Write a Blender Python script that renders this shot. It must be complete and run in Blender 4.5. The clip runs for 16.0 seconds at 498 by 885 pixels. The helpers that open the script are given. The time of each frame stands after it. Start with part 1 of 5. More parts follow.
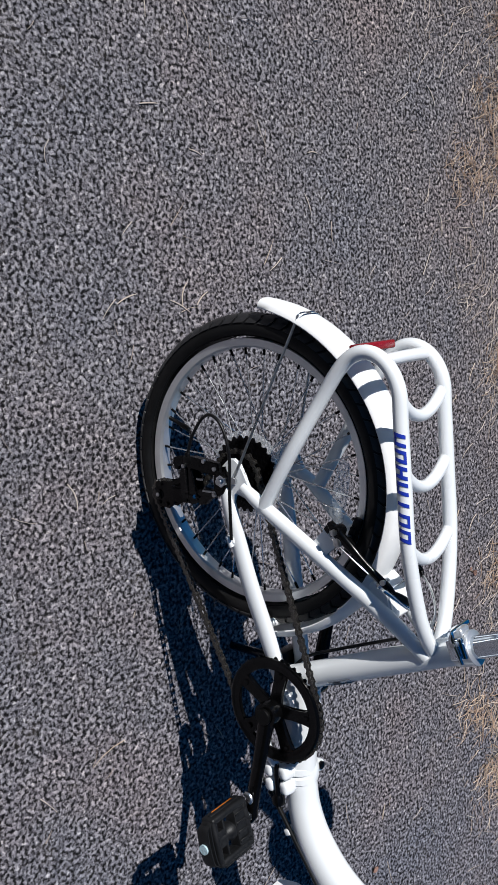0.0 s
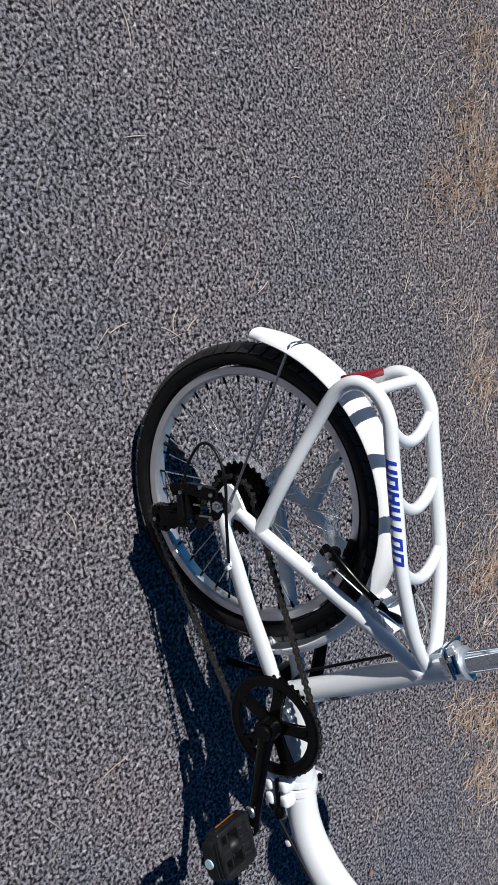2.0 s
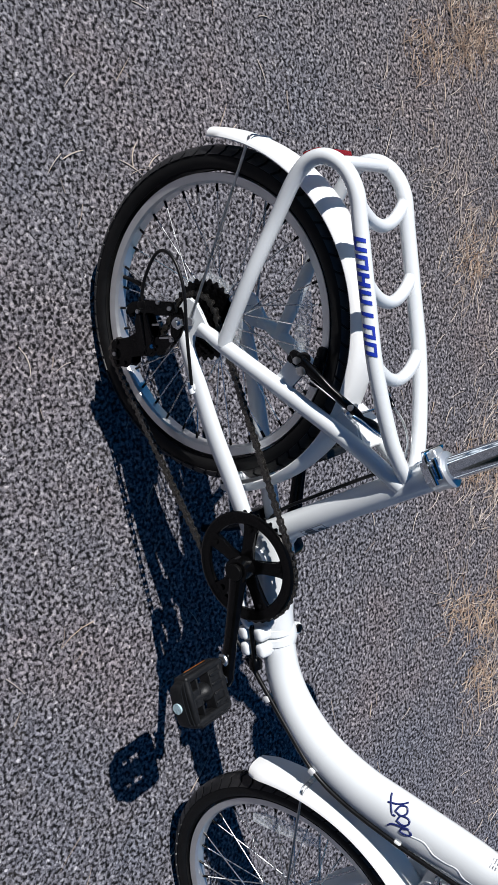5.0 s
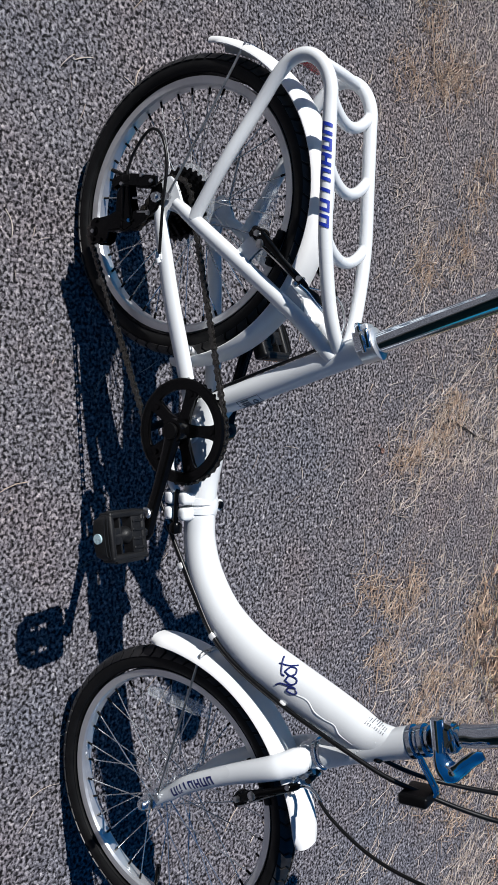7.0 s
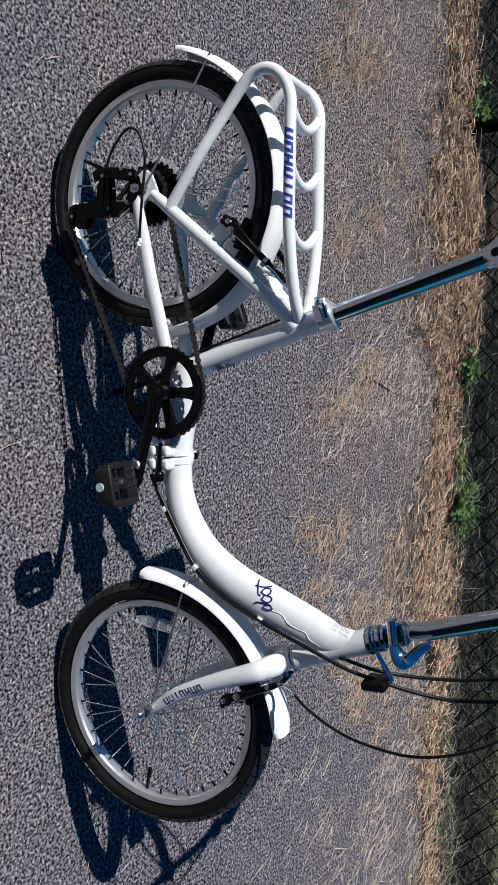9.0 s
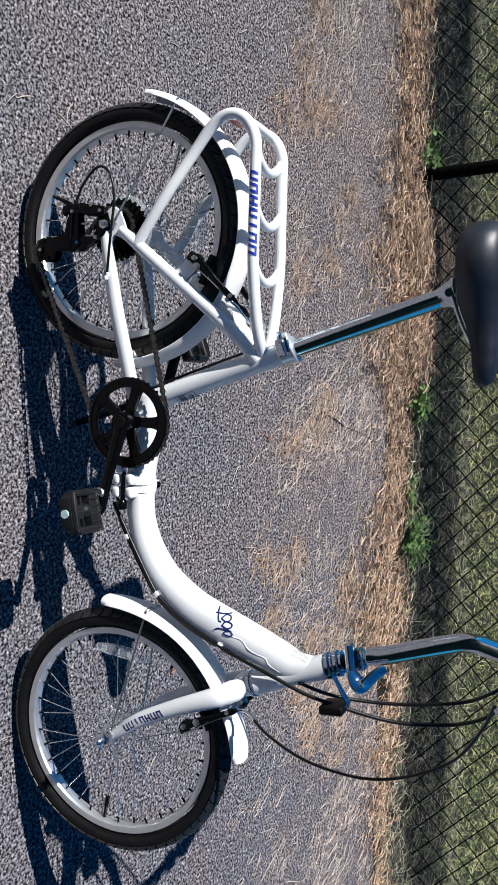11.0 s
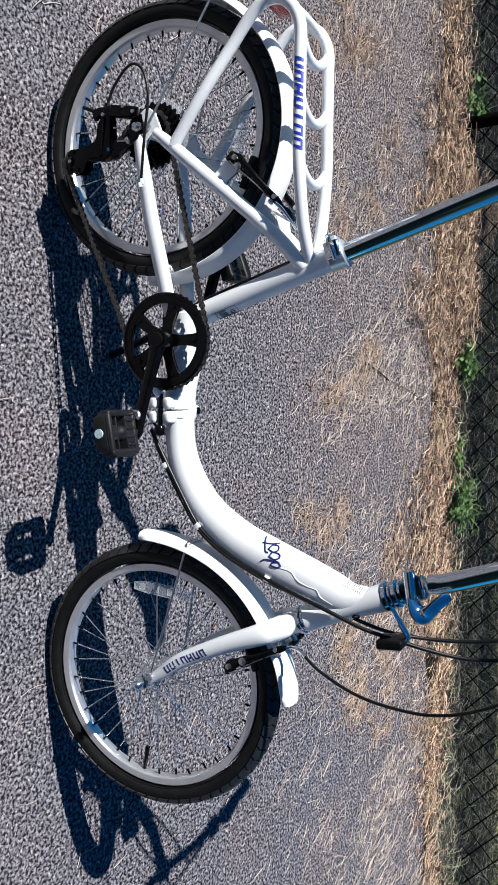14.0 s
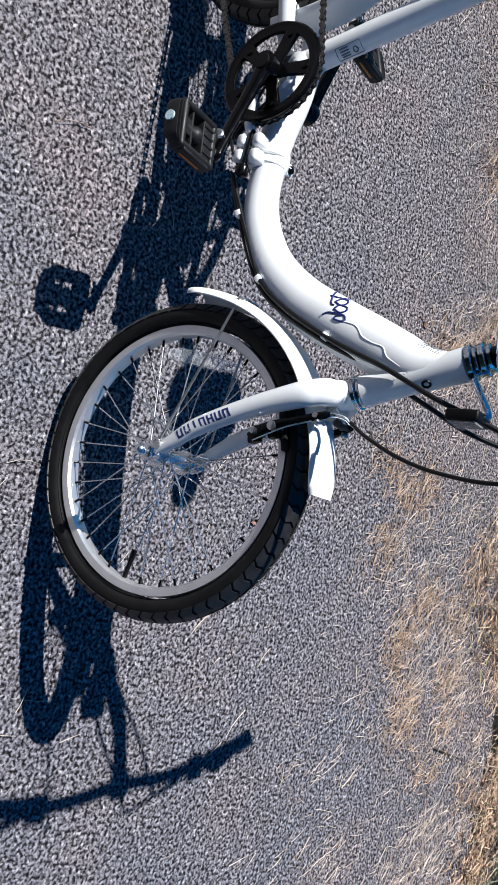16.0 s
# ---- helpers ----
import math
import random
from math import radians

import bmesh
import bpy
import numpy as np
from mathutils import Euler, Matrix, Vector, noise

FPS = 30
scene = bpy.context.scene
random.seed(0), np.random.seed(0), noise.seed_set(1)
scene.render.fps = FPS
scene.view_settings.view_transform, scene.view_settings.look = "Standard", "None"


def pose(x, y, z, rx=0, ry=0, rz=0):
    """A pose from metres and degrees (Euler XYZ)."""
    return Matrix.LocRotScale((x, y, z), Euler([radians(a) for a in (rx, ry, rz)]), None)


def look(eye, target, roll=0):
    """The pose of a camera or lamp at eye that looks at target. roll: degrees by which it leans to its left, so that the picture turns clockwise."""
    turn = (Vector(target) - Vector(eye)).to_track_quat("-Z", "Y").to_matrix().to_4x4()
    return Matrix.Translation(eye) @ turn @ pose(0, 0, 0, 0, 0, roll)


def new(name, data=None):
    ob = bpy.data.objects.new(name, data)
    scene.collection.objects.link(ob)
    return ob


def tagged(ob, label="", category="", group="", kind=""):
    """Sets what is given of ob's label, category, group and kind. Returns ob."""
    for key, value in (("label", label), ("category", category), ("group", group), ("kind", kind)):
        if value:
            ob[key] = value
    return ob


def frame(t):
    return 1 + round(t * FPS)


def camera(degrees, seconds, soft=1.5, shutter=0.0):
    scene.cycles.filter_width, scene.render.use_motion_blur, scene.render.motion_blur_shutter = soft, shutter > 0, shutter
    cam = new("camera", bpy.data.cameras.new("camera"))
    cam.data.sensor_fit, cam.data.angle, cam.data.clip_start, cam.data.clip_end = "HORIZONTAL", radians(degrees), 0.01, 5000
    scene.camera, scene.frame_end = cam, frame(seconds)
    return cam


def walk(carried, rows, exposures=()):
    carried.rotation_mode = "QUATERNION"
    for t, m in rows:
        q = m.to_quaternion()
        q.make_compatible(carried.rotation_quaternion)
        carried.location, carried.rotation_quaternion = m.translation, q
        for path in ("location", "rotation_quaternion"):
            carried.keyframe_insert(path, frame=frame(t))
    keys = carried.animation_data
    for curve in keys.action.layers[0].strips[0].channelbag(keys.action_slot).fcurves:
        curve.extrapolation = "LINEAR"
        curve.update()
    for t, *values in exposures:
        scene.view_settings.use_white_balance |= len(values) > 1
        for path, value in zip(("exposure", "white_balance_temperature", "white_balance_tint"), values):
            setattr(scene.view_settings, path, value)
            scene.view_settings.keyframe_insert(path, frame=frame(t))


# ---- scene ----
cam = camera(31.30, 16.0)
PATH = [
    (0, (-0.2462, -0.8447, 1.3019), (0.0405, 0.4220, -0.2190), 95.13),
    (0.5, (-0.2334, -0.8982, 1.3069), (-0.0142, 0.4342, -0.1684), 94.41),
    (1, (-0.2624, -0.8899, 1.3212), (-0.0646, 0.4440, -0.1558), 93.07),
    (1.5, (-0.2903, -0.8756, 1.3174), (-0.0187, 0.4385, -0.1656), 93.88),
    (2, (-0.2966, -0.8840, 1.3143), (-0.0017, 0.4198, -0.1733), 93.84),
    (2.5, (-0.2944, -0.8871, 1.3129), (0.0050, 0.4129, -0.1772), 93.71),
    (3, (-0.2906, -0.8900, 1.3162), (0.0114, 0.4121, -0.1715), 93.65),
    (3.5, (-0.2866, -0.8918, 1.3166), (0.0199, 0.4149, -0.1661), 93.85),
    (4, (-0.2424, -0.8955, 1.3160), (0.0704, 0.4098, -0.1667), 94.19),
    (4.5, (-0.1424, -0.9054, 1.3086), (0.1731, 0.4005, -0.1729), 94.09),
    (5, (-0.0110, -0.8179, 1.2826), (0.2898, 0.4768, -0.2118), 92.67),
    (5.2, (0.0457, -0.7782, 1.2718), (0.3650, 0.4981, -0.2345), 92.92),
    (7.3, (0.3244, -0.9633, 1.3974), (0.4117, 0.4563, -0.0087), 95.16),
    (7.5, (0.2853, -0.9845, 1.3983), (0.4141, 0.4453, 0.0058), 95.27),
    (8, (0.2348, -1.0499, 1.4097), (0.4634, 0.3939, 0.0447), 95.97),
    (8.5, (0.2541, -1.1366, 1.4361), (0.4577, 0.3871, 0.1568), 95.28),
    (9, (0.3178, -1.2046, 1.4428), (0.4920, 0.3647, 0.2152), 94.49),
    (9.5, (0.3342, -1.2343, 1.4506), (0.4790, 0.3628, 0.2555), 93.80),
    (10, (0.3268, -1.2501, 1.4576), (0.4454, 0.3663, 0.2858), 93.48),
    (10.2, (0.3250, -1.2567, 1.4561), (0.4324, 0.3667, 0.2928), 93.30),
    (12.3, (0.3387, -1.2510, 1.4489), (0.4286, 0.3989, 0.3221), 93.46),
    (12.5, (0.3406, -1.2484, 1.4446), (0.4273, 0.3996, 0.3148), 93.36),
    (13, (0.3598, -1.2393, 1.4359), (0.4431, 0.4006, 0.2940), 93.18),
    (13.5, (0.4107, -1.2211, 1.4115), (0.4915, 0.4081, 0.2543), 92.83),
    (14, (0.4827, -1.1739, 1.3676), (0.5684, 0.4234, 0.1671), 92.51),
    (14.5, (0.5854, -1.0121, 1.3207), (0.7324, 0.4827, 0.0001), 93.64),
    (15, (0.7109, -0.9126, 1.3205), (0.8669, 0.5461, -0.0389), 94.03),
    (15.5, (0.9328, -0.9007, 1.3114), (0.8682, 0.5318, -0.0828), 94.57),
    (16, (1.1128, -0.8222, 1.2927), (0.8527, 0.5631, -0.1262), 96.67),
]
walk(cam, [(t, look(e, g, r)) for t, e, g, r in PATH], [(0, 0.14, 6330, 10), (3, 0.14, 6330, 10), (5, 0.22, 6330, 10), (7.5, 0.23, 6350, 10), (8.7, 0.2, 6380, 10), (9.5, 0.19, 6440, 10), (10.2, 0.45, 6440, 10), (12.5, 0.69, 6440, 10), (14, 0.72, 6380, 10), (15, 0.77, 6380, 10), (16, 0.80, 6380, 10)])

# ---- light ----
SUN = Vector((0.81, 0.13, -1.0)).normalized()
sun = new("sun", bpy.data.lights.new("sun", "SUN"))
sun.data.energy, sun.data.angle, sun.data.color = 5.0, radians(0.53), (1.0, 0.97, 0.93)
sun.matrix_world = look((0, 0, 8), Vector((0, 0, 8)) + SUN)
world = bpy.data.worlds.new("sky")
scene.world = world
world.use_nodes = True
wn = world.node_tree.nodes
sky = wn.new("ShaderNodeTexSky")
sky.sky_type, sky.sun_disc = "NISHITA", False
sky.sun_elevation, sky.sun_rotation = math.asin(-SUN.z), math.atan2(-SUN.x, -SUN.y)
sky.air_density, sky.dust_density, sky.ozone_density = 1.0, 0.3, 2.0
deep = wn.new("ShaderNodeMix")
deep.data_type, deep.blend_type = "RGBA", "MULTIPLY"
deep.inputs[0].default_value, deep.inputs[7].default_value = 1.0, (0.05, 0.455, 0.79, 1)
world.node_tree.links.new(sky.outputs[0], deep.inputs[6])
world.node_tree.links.new(deep.outputs[2], wn["Background"].inputs[0])
wn["Background"].inputs[1].default_value = 0.056


# ---- materials ----
def material(name):
    m = bpy.data.materials.new(name)
    m.use_nodes = True
    return m, m.node_tree.nodes, m.node_tree.links, m.node_tree.nodes["Principled BSDF"]


def ramp(nodes, stops):
    r = nodes.new("ShaderNodeValToRGB")
    while len(r.color_ramp.elements) < len(stops):
        r.color_ramp.elements.new(0.5)
    for e, (p, c) in zip(r.color_ramp.elements, stops):
        e.position, e.color = p, (*c, 1)
    return r


def noise_tex(nodes, links, coord, scale, detail=3.0, rough=0.6):
    n = nodes.new("ShaderNodeTexNoise")
    n.inputs["Scale"].default_value, n.inputs["Detail"].default_value, n.inputs["Roughness"].default_value = scale, detail, rough
    links.new(coord, n.inputs["Vector"])
    return n


def mixed(nodes, links, kind, a, b, factor):
    n = nodes.new("ShaderNodeMix")
    n.data_type, n.blend_type = "RGBA", kind
    for s, v in ((n.inputs[6], a), (n.inputs[7], b), (n.inputs[0], factor)):
        if isinstance(v, (int, float)):
            s.default_value = v
        elif isinstance(v, tuple):
            s.default_value = (*v, 1)
        else:
            links.new(v, s)
    return n.outputs[2]


def surface(name, colour, rough=0.5, metal=0.0, vary=0.12, grain=60.0, fine=600.0, bump=0.15, coat=0.0, rough_vary=0.12, specular=0.5):
    """Painted, metal, rubber or plastic surface with soft blotches, fine grain and uneven gloss."""
    m, n, l, b = material(name)
    co = n.new("ShaderNodeTexCoord").outputs["Object"]
    big, small = noise_tex(n, l, co, grain), noise_tex(n, l, co, fine, 2.0)
    c = [min(1.0, v * (1 + vary)) for v in colour]
    d = [v * (1 - vary) for v in colour]
    r = ramp(n, [(0.3, d), (0.7, c)])
    l.new(big.outputs[0], r.inputs[0])
    l.new(r.outputs[0], b.inputs["Base Color"])
    mr = n.new("ShaderNodeMapRange")
    mr.inputs["To Min"].default_value, mr.inputs["To Max"].default_value = max(0.02, rough - rough_vary), min(1.0, rough + rough_vary)
    l.new(big.outputs[0], mr.inputs["Value"])
    l.new(mr.outputs[0], b.inputs["Roughness"])
    b.inputs["Metallic"].default_value = metal
    b.inputs["Specular IOR Level"].default_value = specular
    b.inputs["Coat Weight"].default_value = coat
    b.inputs["Coat Roughness"].default_value = 0.08
    if bump:
        bu = n.new("ShaderNodeBump")
        bu.inputs["Strength"].default_value, bu.inputs["Distance"].default_value = bump, 0.0006
        l.new(small.outputs[0], bu.inputs["Height"])
        l.new(bu.outputs[0], b.inputs["Normal"])
    return m


WHITE = surface("white_paint", (0.76, 0.78, 0.785), 0.3, vary=0.02, bump=0.02, coat=0.5, grain=8)
WHITE_PLASTIC = surface("white_plastic", (0.8, 0.8, 0.79), 0.38, vary=0.025, bump=0.05, grain=12)
RUBBER = surface("tyre_rubber", (0.00578, 0.00578, 0.00604), 0.5, vary=0.35, grain=40, fine=900, bump=0.4, specular=0.24)
BLACK_METAL = surface("black_metal", (0.00187, 0.00187, 0.00204), 0.2, vary=0.3, bump=0.1, specular=0.22)
BLACK_PLASTIC = surface("black_plastic", (0.00238, 0.00238, 0.00255), 0.4, vary=0.25, bump=0.3, specular=0.2)
BLACK_CABLE = surface("cable_housing", (0.00425, 0.00408, 0.00408), 0.36, vary=0.2, bump=0.1, specular=0.35)
SADDLE = surface("saddle_vinyl", (0.008, 0.0112, 0.018), 0.45, vary=0.15, grain=25, fine=1500, bump=0.25, specular=0.7)
CHROME = surface("chrome", (0.68, 0.74, 0.8), 0.07, 1.0, vary=0.03, bump=0.0, rough_vary=0.03)
BRIGHT = surface("bright_zinc", (0.82, 0.86, 0.9), 0.24, 1.0, vary=0.06, bump=0.03)
STEEL = surface("zinc_steel", (0.55, 0.56, 0.57), 0.3, 1.0, vary=0.15, bump=0.05)
ALLOY = surface("rim_alloy", (0.72, 0.73, 0.74), 0.34, 0.8, vary=0.06, grain=30, bump=0.08)
SPOKE = surface("spoke_steel", (0.68, 0.69, 0.7), 0.2, 0.9, vary=0.08, grain=40, bump=0.0)
CHAIN_STEEL = surface("chain_steel", (0.0935, 0.0875, 0.0808), 0.28, 0.75, vary=0.3, grain=200, bump=0.1)
BLUE = surface("blue_decal", (0.012, 0.035, 0.36), 0.4, vary=0.06, bump=0.0)
NAVY = surface("navy_decal", (0.012, 0.02, 0.12), 0.4, vary=0.06, bump=0.0)
RED = surface("red_reflector", (0.22, 0.008, 0.012), 0.2, vary=0.2, grain=300, fine=400, bump=0.8)
AMBER = surface("amber_reflector", (0.62, 0.17, 0.015), 0.25, vary=0.2, grain=300, fine=400, bump=0.8)
DECAL = surface("grey_decal", (0.16, 0.17, 0.19), 0.45, vary=0.1, bump=0.0)
# lighter than the tyre: sun and sky highlights put into the tread colour
TREAD = surface("sunlit_tread_rubber", (0.0145, 0.0145, 0.0153), 0.42, vary=0.4, grain=60, fine=900, bump=0.4, specular=0.5)
FENCE = surface("black_vinyl", (0.0025, 0.0026, 0.0025), 0.75, vary=0.2, bump=0.1, specular=0.03)
PEDAL = surface("worn_pedal_plastic", (0.00637, 0.00663, 0.00723), 0.48, vary=0.35, grain=90, bump=0.4, specular=0.3)
PALE_CAP = surface("pale_cap", (0.42, 0.56, 0.6), 0.4, vary=0.25, grain=300, bump=0.2)


def clear_plastic():
    m, n, l, b = material("clear_plastic")
    b.inputs["Base Color"].default_value = (0.9, 0.94, 0.96, 1)
    b.inputs["Roughness"].default_value = 0.25
    b.inputs["IOR"].default_value = 1.45
    b.inputs["Alpha"].default_value = 0.22
    co = n.new("ShaderNodeTexCoord").outputs["Object"]
    v = n.new("ShaderNodeTexVoronoi")
    v.inputs["Scale"].default_value = 350
    l.new(co, v.inputs["Vector"])
    bu = n.new("ShaderNodeBump")
    bu.inputs["Strength"].default_value, bu.inputs["Distance"].default_value = 0.6, 0.0008
    l.new(v.outputs[0], bu.inputs["Height"])
    l.new(bu.outputs[0], b.inputs["Normal"])
    return m


CLEAR = clear_plastic()


def asphalt():
    m, n, l, b = material("asphalt")
    co = n.new("ShaderNodeTexCoord").outputs["Object"]
    warp = noise_tex(n, l, co, 150, 2.0)
    vm = n.new("ShaderNodeVectorMath")
    vm.operation = "MULTIPLY_ADD"
    l.new(warp.outputs["Color"], vm.inputs[0])
    vm.inputs[1].default_value = (0.007, 0.007, 0.0)
    l.new(co, vm.inputs[2])
    v = n.new("ShaderNodeTexVoronoi")
    v.inputs["Scale"].default_value = 215
    l.new(vm.outputs[0], v.inputs["Vector"])
    sep = n.new("ShaderNodeSeparateColor")
    l.new(v.outputs["Color"], sep.inputs[0])
    stone = ramp(n, [(0.0, (0.0994, 0.0994, 0.115)), (0.3, (0.147, 0.146, 0.164)), (0.75, (0.19, 0.19, 0.208)), (0.95, (0.231, 0.23, 0.246)), (1.0, (0.34, 0.335, 0.347))])
    l.new(sep.outputs[0], stone.inputs[0])
    # open pits between the stones, with the shade inside them put into the colour
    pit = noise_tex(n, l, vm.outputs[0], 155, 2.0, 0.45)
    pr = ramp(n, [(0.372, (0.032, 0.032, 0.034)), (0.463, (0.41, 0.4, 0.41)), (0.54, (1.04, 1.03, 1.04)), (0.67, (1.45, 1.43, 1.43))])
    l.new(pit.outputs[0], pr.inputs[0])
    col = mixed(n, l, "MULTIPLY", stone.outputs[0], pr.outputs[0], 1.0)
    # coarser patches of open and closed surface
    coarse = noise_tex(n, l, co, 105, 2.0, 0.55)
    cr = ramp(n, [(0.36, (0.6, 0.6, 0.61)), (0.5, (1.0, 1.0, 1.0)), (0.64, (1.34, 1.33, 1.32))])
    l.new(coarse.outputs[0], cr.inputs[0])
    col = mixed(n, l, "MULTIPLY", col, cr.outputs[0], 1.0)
    grit = noise_tex(n, l, co, 560, 2.0)
    gr = ramp(n, [(0.34, (0.88, 0.88, 0.89)), (0.66, (1.1, 1.09, 1.08))])
    l.new(grit.outputs[0], gr.inputs[0])
    col = mixed(n, l, "MULTIPLY", col, gr.outputs[0], 1.0)
    blotch = noise_tex(n, l, co, 2.6, 4.0, 0.65)
    br = ramp(n, [(0.34, (0.89, 0.92, 0.97)), (0.5, (1.01, 0.99, 0.99)), (0.68, (1.15, 1.04, 1.0))])
    l.new(blotch.outputs[0], br.inputs[0])
    col = mixed(n, l, "MULTIPLY", col, br.outputs[0], 1.0)
    dust = noise_tex(n, l, co, 14, 5.0, 0.7)
    dr = ramp(n, [(0.55, (0, 0, 0)), (0.8, (0.16, 0.16, 0.16))])
    l.new(dust.outputs[0], dr.inputs[0])
    col = mixed(n, l, "MIX", col, (0.2, 0.17, 0.14), dr.outputs[0])
    # reddish dust and chaff ground into the surface along the grass side
    xyz = n.new("ShaderNodeSeparateXYZ")
    l.new(co, xyz.inputs[0])
    sway = n.new("ShaderNodeMath")
    sway.operation = "MULTIPLY_ADD"
    l.new(blotch.outputs[0], sway.inputs[0])
    sway.inputs[1].default_value = 0.7
    l.new(xyz.outputs[1], sway.inputs[2])
    chaff = ramp(n, [(0.0, (1.0, 1.0, 1.0)), (1.0, (1.06, 1.0, 0.945))])
    reach = n.new("ShaderNodeMapRange")
    reach.inputs["From Min"].default_value, reach.inputs["From Max"].default_value = 0.72, 1.5
    ahead = n.new("ShaderNodeMapRange")
    ahead.inputs["From Min"].default_value, ahead.inputs["From Max"].default_value, ahead.inputs["To Max"].default_value = 0.7, 1.4, 0.6
    l.new(xyz.outputs[0], ahead.inputs["Value"])
    less = n.new("ShaderNodeMath")
    less.operation = "SUBTRACT"
    l.new(sway.outputs[0], less.inputs[0])
    l.new(ahead.outputs[0], less.inputs[1])
    l.new(less.outputs[0], reach.inputs["Value"])
    l.new(reach.outputs[0], chaff.inputs[0])
    col = mixed(n, l, "MULTIPLY", col, chaff.outputs[0], 1.0)
    # slightly browner towards the rear, slightly bluer ahead
    along_x = n.new("ShaderNodeMath")
    along_x.operation = "MULTIPLY_ADD"
    l.new(blotch.outputs[0], along_x.inputs[0])
    along_x.inputs[1].default_value = 0.8
    l.new(xyz.outputs[0], along_x.inputs[2])
    span = n.new("ShaderNodeMapRange")
    span.inputs["From Min"].default_value, span.inputs["From Max"].default_value = -0.3, 1.6
    l.new(along_x.outputs[0], span.inputs["Value"])
    x_tint = ramp(n, [(0.0, (1.02, 1.0, 0.955)), (1.0, (0.985, 1.0, 1.015))])
    l.new(span.outputs[0], x_tint.inputs[0])
    col = mixed(n, l, "MULTIPLY", col, x_tint.outputs[0], 1.0)
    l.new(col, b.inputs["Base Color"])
    b.inputs["Roughness"].default_value = 0.9
    b.inputs["Specular IOR Level"].default_value = 0.15
    bu = n.new("ShaderNodeBump")
    bu.inputs["Strength"].default_value, bu.inputs["Distance"].default_value = 1.0, 0.004
    l.new(pit.outputs[0], bu.inputs["Height"])
    bu2 = n.new("ShaderNodeBump")
    bu2.inputs["Strength"].default_value, bu2.inputs["Distance"].default_value = 0.3, 0.001
    l.new(grit.outputs[0], bu2.inputs["Height"])
    l.new(bu.outputs[0], bu2.inputs["Normal"])
    l.new(bu2.outputs[0], b.inputs["Normal"])
    return m


def soil():
    m, n, l, b = material("dry_soil_and_turf")
    co = n.new("ShaderNodeTexCoord").outputs["Object"]
    a, f = noise_tex(n, l, co, 5, 5.0, 0.7), noise_tex(n, l, co, 160, 4.0, 0.7)
    # soil tones taken down to near-black: shade under the stalks is in the colour
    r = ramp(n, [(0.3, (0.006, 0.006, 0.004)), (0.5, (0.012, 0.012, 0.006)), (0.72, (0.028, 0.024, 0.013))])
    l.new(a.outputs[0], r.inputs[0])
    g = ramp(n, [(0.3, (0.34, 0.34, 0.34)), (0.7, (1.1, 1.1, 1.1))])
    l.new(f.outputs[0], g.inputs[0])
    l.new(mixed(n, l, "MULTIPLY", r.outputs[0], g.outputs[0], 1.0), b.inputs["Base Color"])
    b.inputs["Roughness"].default_value = 0.95
    bu = n.new("ShaderNodeBump")
    bu.inputs["Strength"].default_value, bu.inputs["Distance"].default_value = 1.0, 0.01
    l.new(f.outputs[0], bu.inputs["Height"])
    l.new(bu.outputs[0], b.inputs["Normal"])
    return m


def blades(name, stops, rough=0.6, through_light=0.0):
    """Stalks and blades: a colour of its own for each one."""
    m, n, l, b = material(name)
    geo = n.new("ShaderNodeNewGeometry")
    r = ramp(n, stops)
    l.new(geo.outputs["Random Per Island"], r.inputs[0])
    co = n.new("ShaderNodeTexCoord").outputs["Object"]
    f = noise_tex(n, l, co, 220, 2.0)
    g = ramp(n, [(0.3, (0.64, 0.64, 0.64)), (0.7, (0.98, 0.98, 0.98))])
    l.new(f.outputs[0], g.inputs[0])
    l.new(mixed(n, l, "MULTIPLY", r.outputs[0], g.outputs[0], 1.0), b.inputs["Base Color"])
    b.inputs["Roughness"].default_value = rough
    if through_light:
        b.inputs["Transmission Weight"].default_value = 0.0
        b.inputs["Subsurface Weight"].default_value = through_light
        b.inputs["Subsurface Radius"].default_value = (0.004, 0.004, 0.001)
    return m


ASPHALT, SOIL = asphalt(), soil()
HEDGE = surface("hedge_leaves", (0.025, 0.04, 0.018), 0.7, vary=0.5, grain=9, fine=40, bump=1.0)
STRAW = blades("dry_straw", [(0.0, (0.022, 0.013, 0.009)), (0.3, (0.13, 0.07, 0.044)), (0.52, (0.45, 0.28, 0.18)), (0.86, (0.8, 0.58, 0.41)), (1.0, (0.33, 0.3, 0.14))])
PALE = blades("pale_straw", [(0.0, (0.24, 0.185, 0.155)), (0.4, (0.45, 0.37, 0.315)), (0.8, (0.74, 0.64, 0.56)), (1.0, (0.5, 0.38, 0.28))])
GOLD = blades("golden_straw", [(0.0, (0.29, 0.18, 0.115)), (0.5, (0.49, 0.345, 0.24)), (1.0, (0.68, 0.55, 0.43))])
# near-black lower stops put the shade between the blades into their colour
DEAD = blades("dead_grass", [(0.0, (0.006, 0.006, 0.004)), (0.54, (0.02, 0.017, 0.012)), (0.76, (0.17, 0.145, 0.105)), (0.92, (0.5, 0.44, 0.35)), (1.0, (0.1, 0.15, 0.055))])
GRASS = blades("lawn_grass", [(0.0, (0.018, 0.04, 0.009)), (0.4, (0.095, 0.145, 0.034)), (0.7, (0.25, 0.28, 0.09)), (0.88, (0.49, 0.47, 0.2)), (1.0, (0.72, 0.62, 0.38))])
VERGE = blades("verge_grass_blades", [(0.0, (0.07, 0.12, 0.035)), (0.4, (0.17, 0.24, 0.09)), (0.55, (0.36, 0.35, 0.24)), (1.0, (0.62, 0.58, 0.47))])
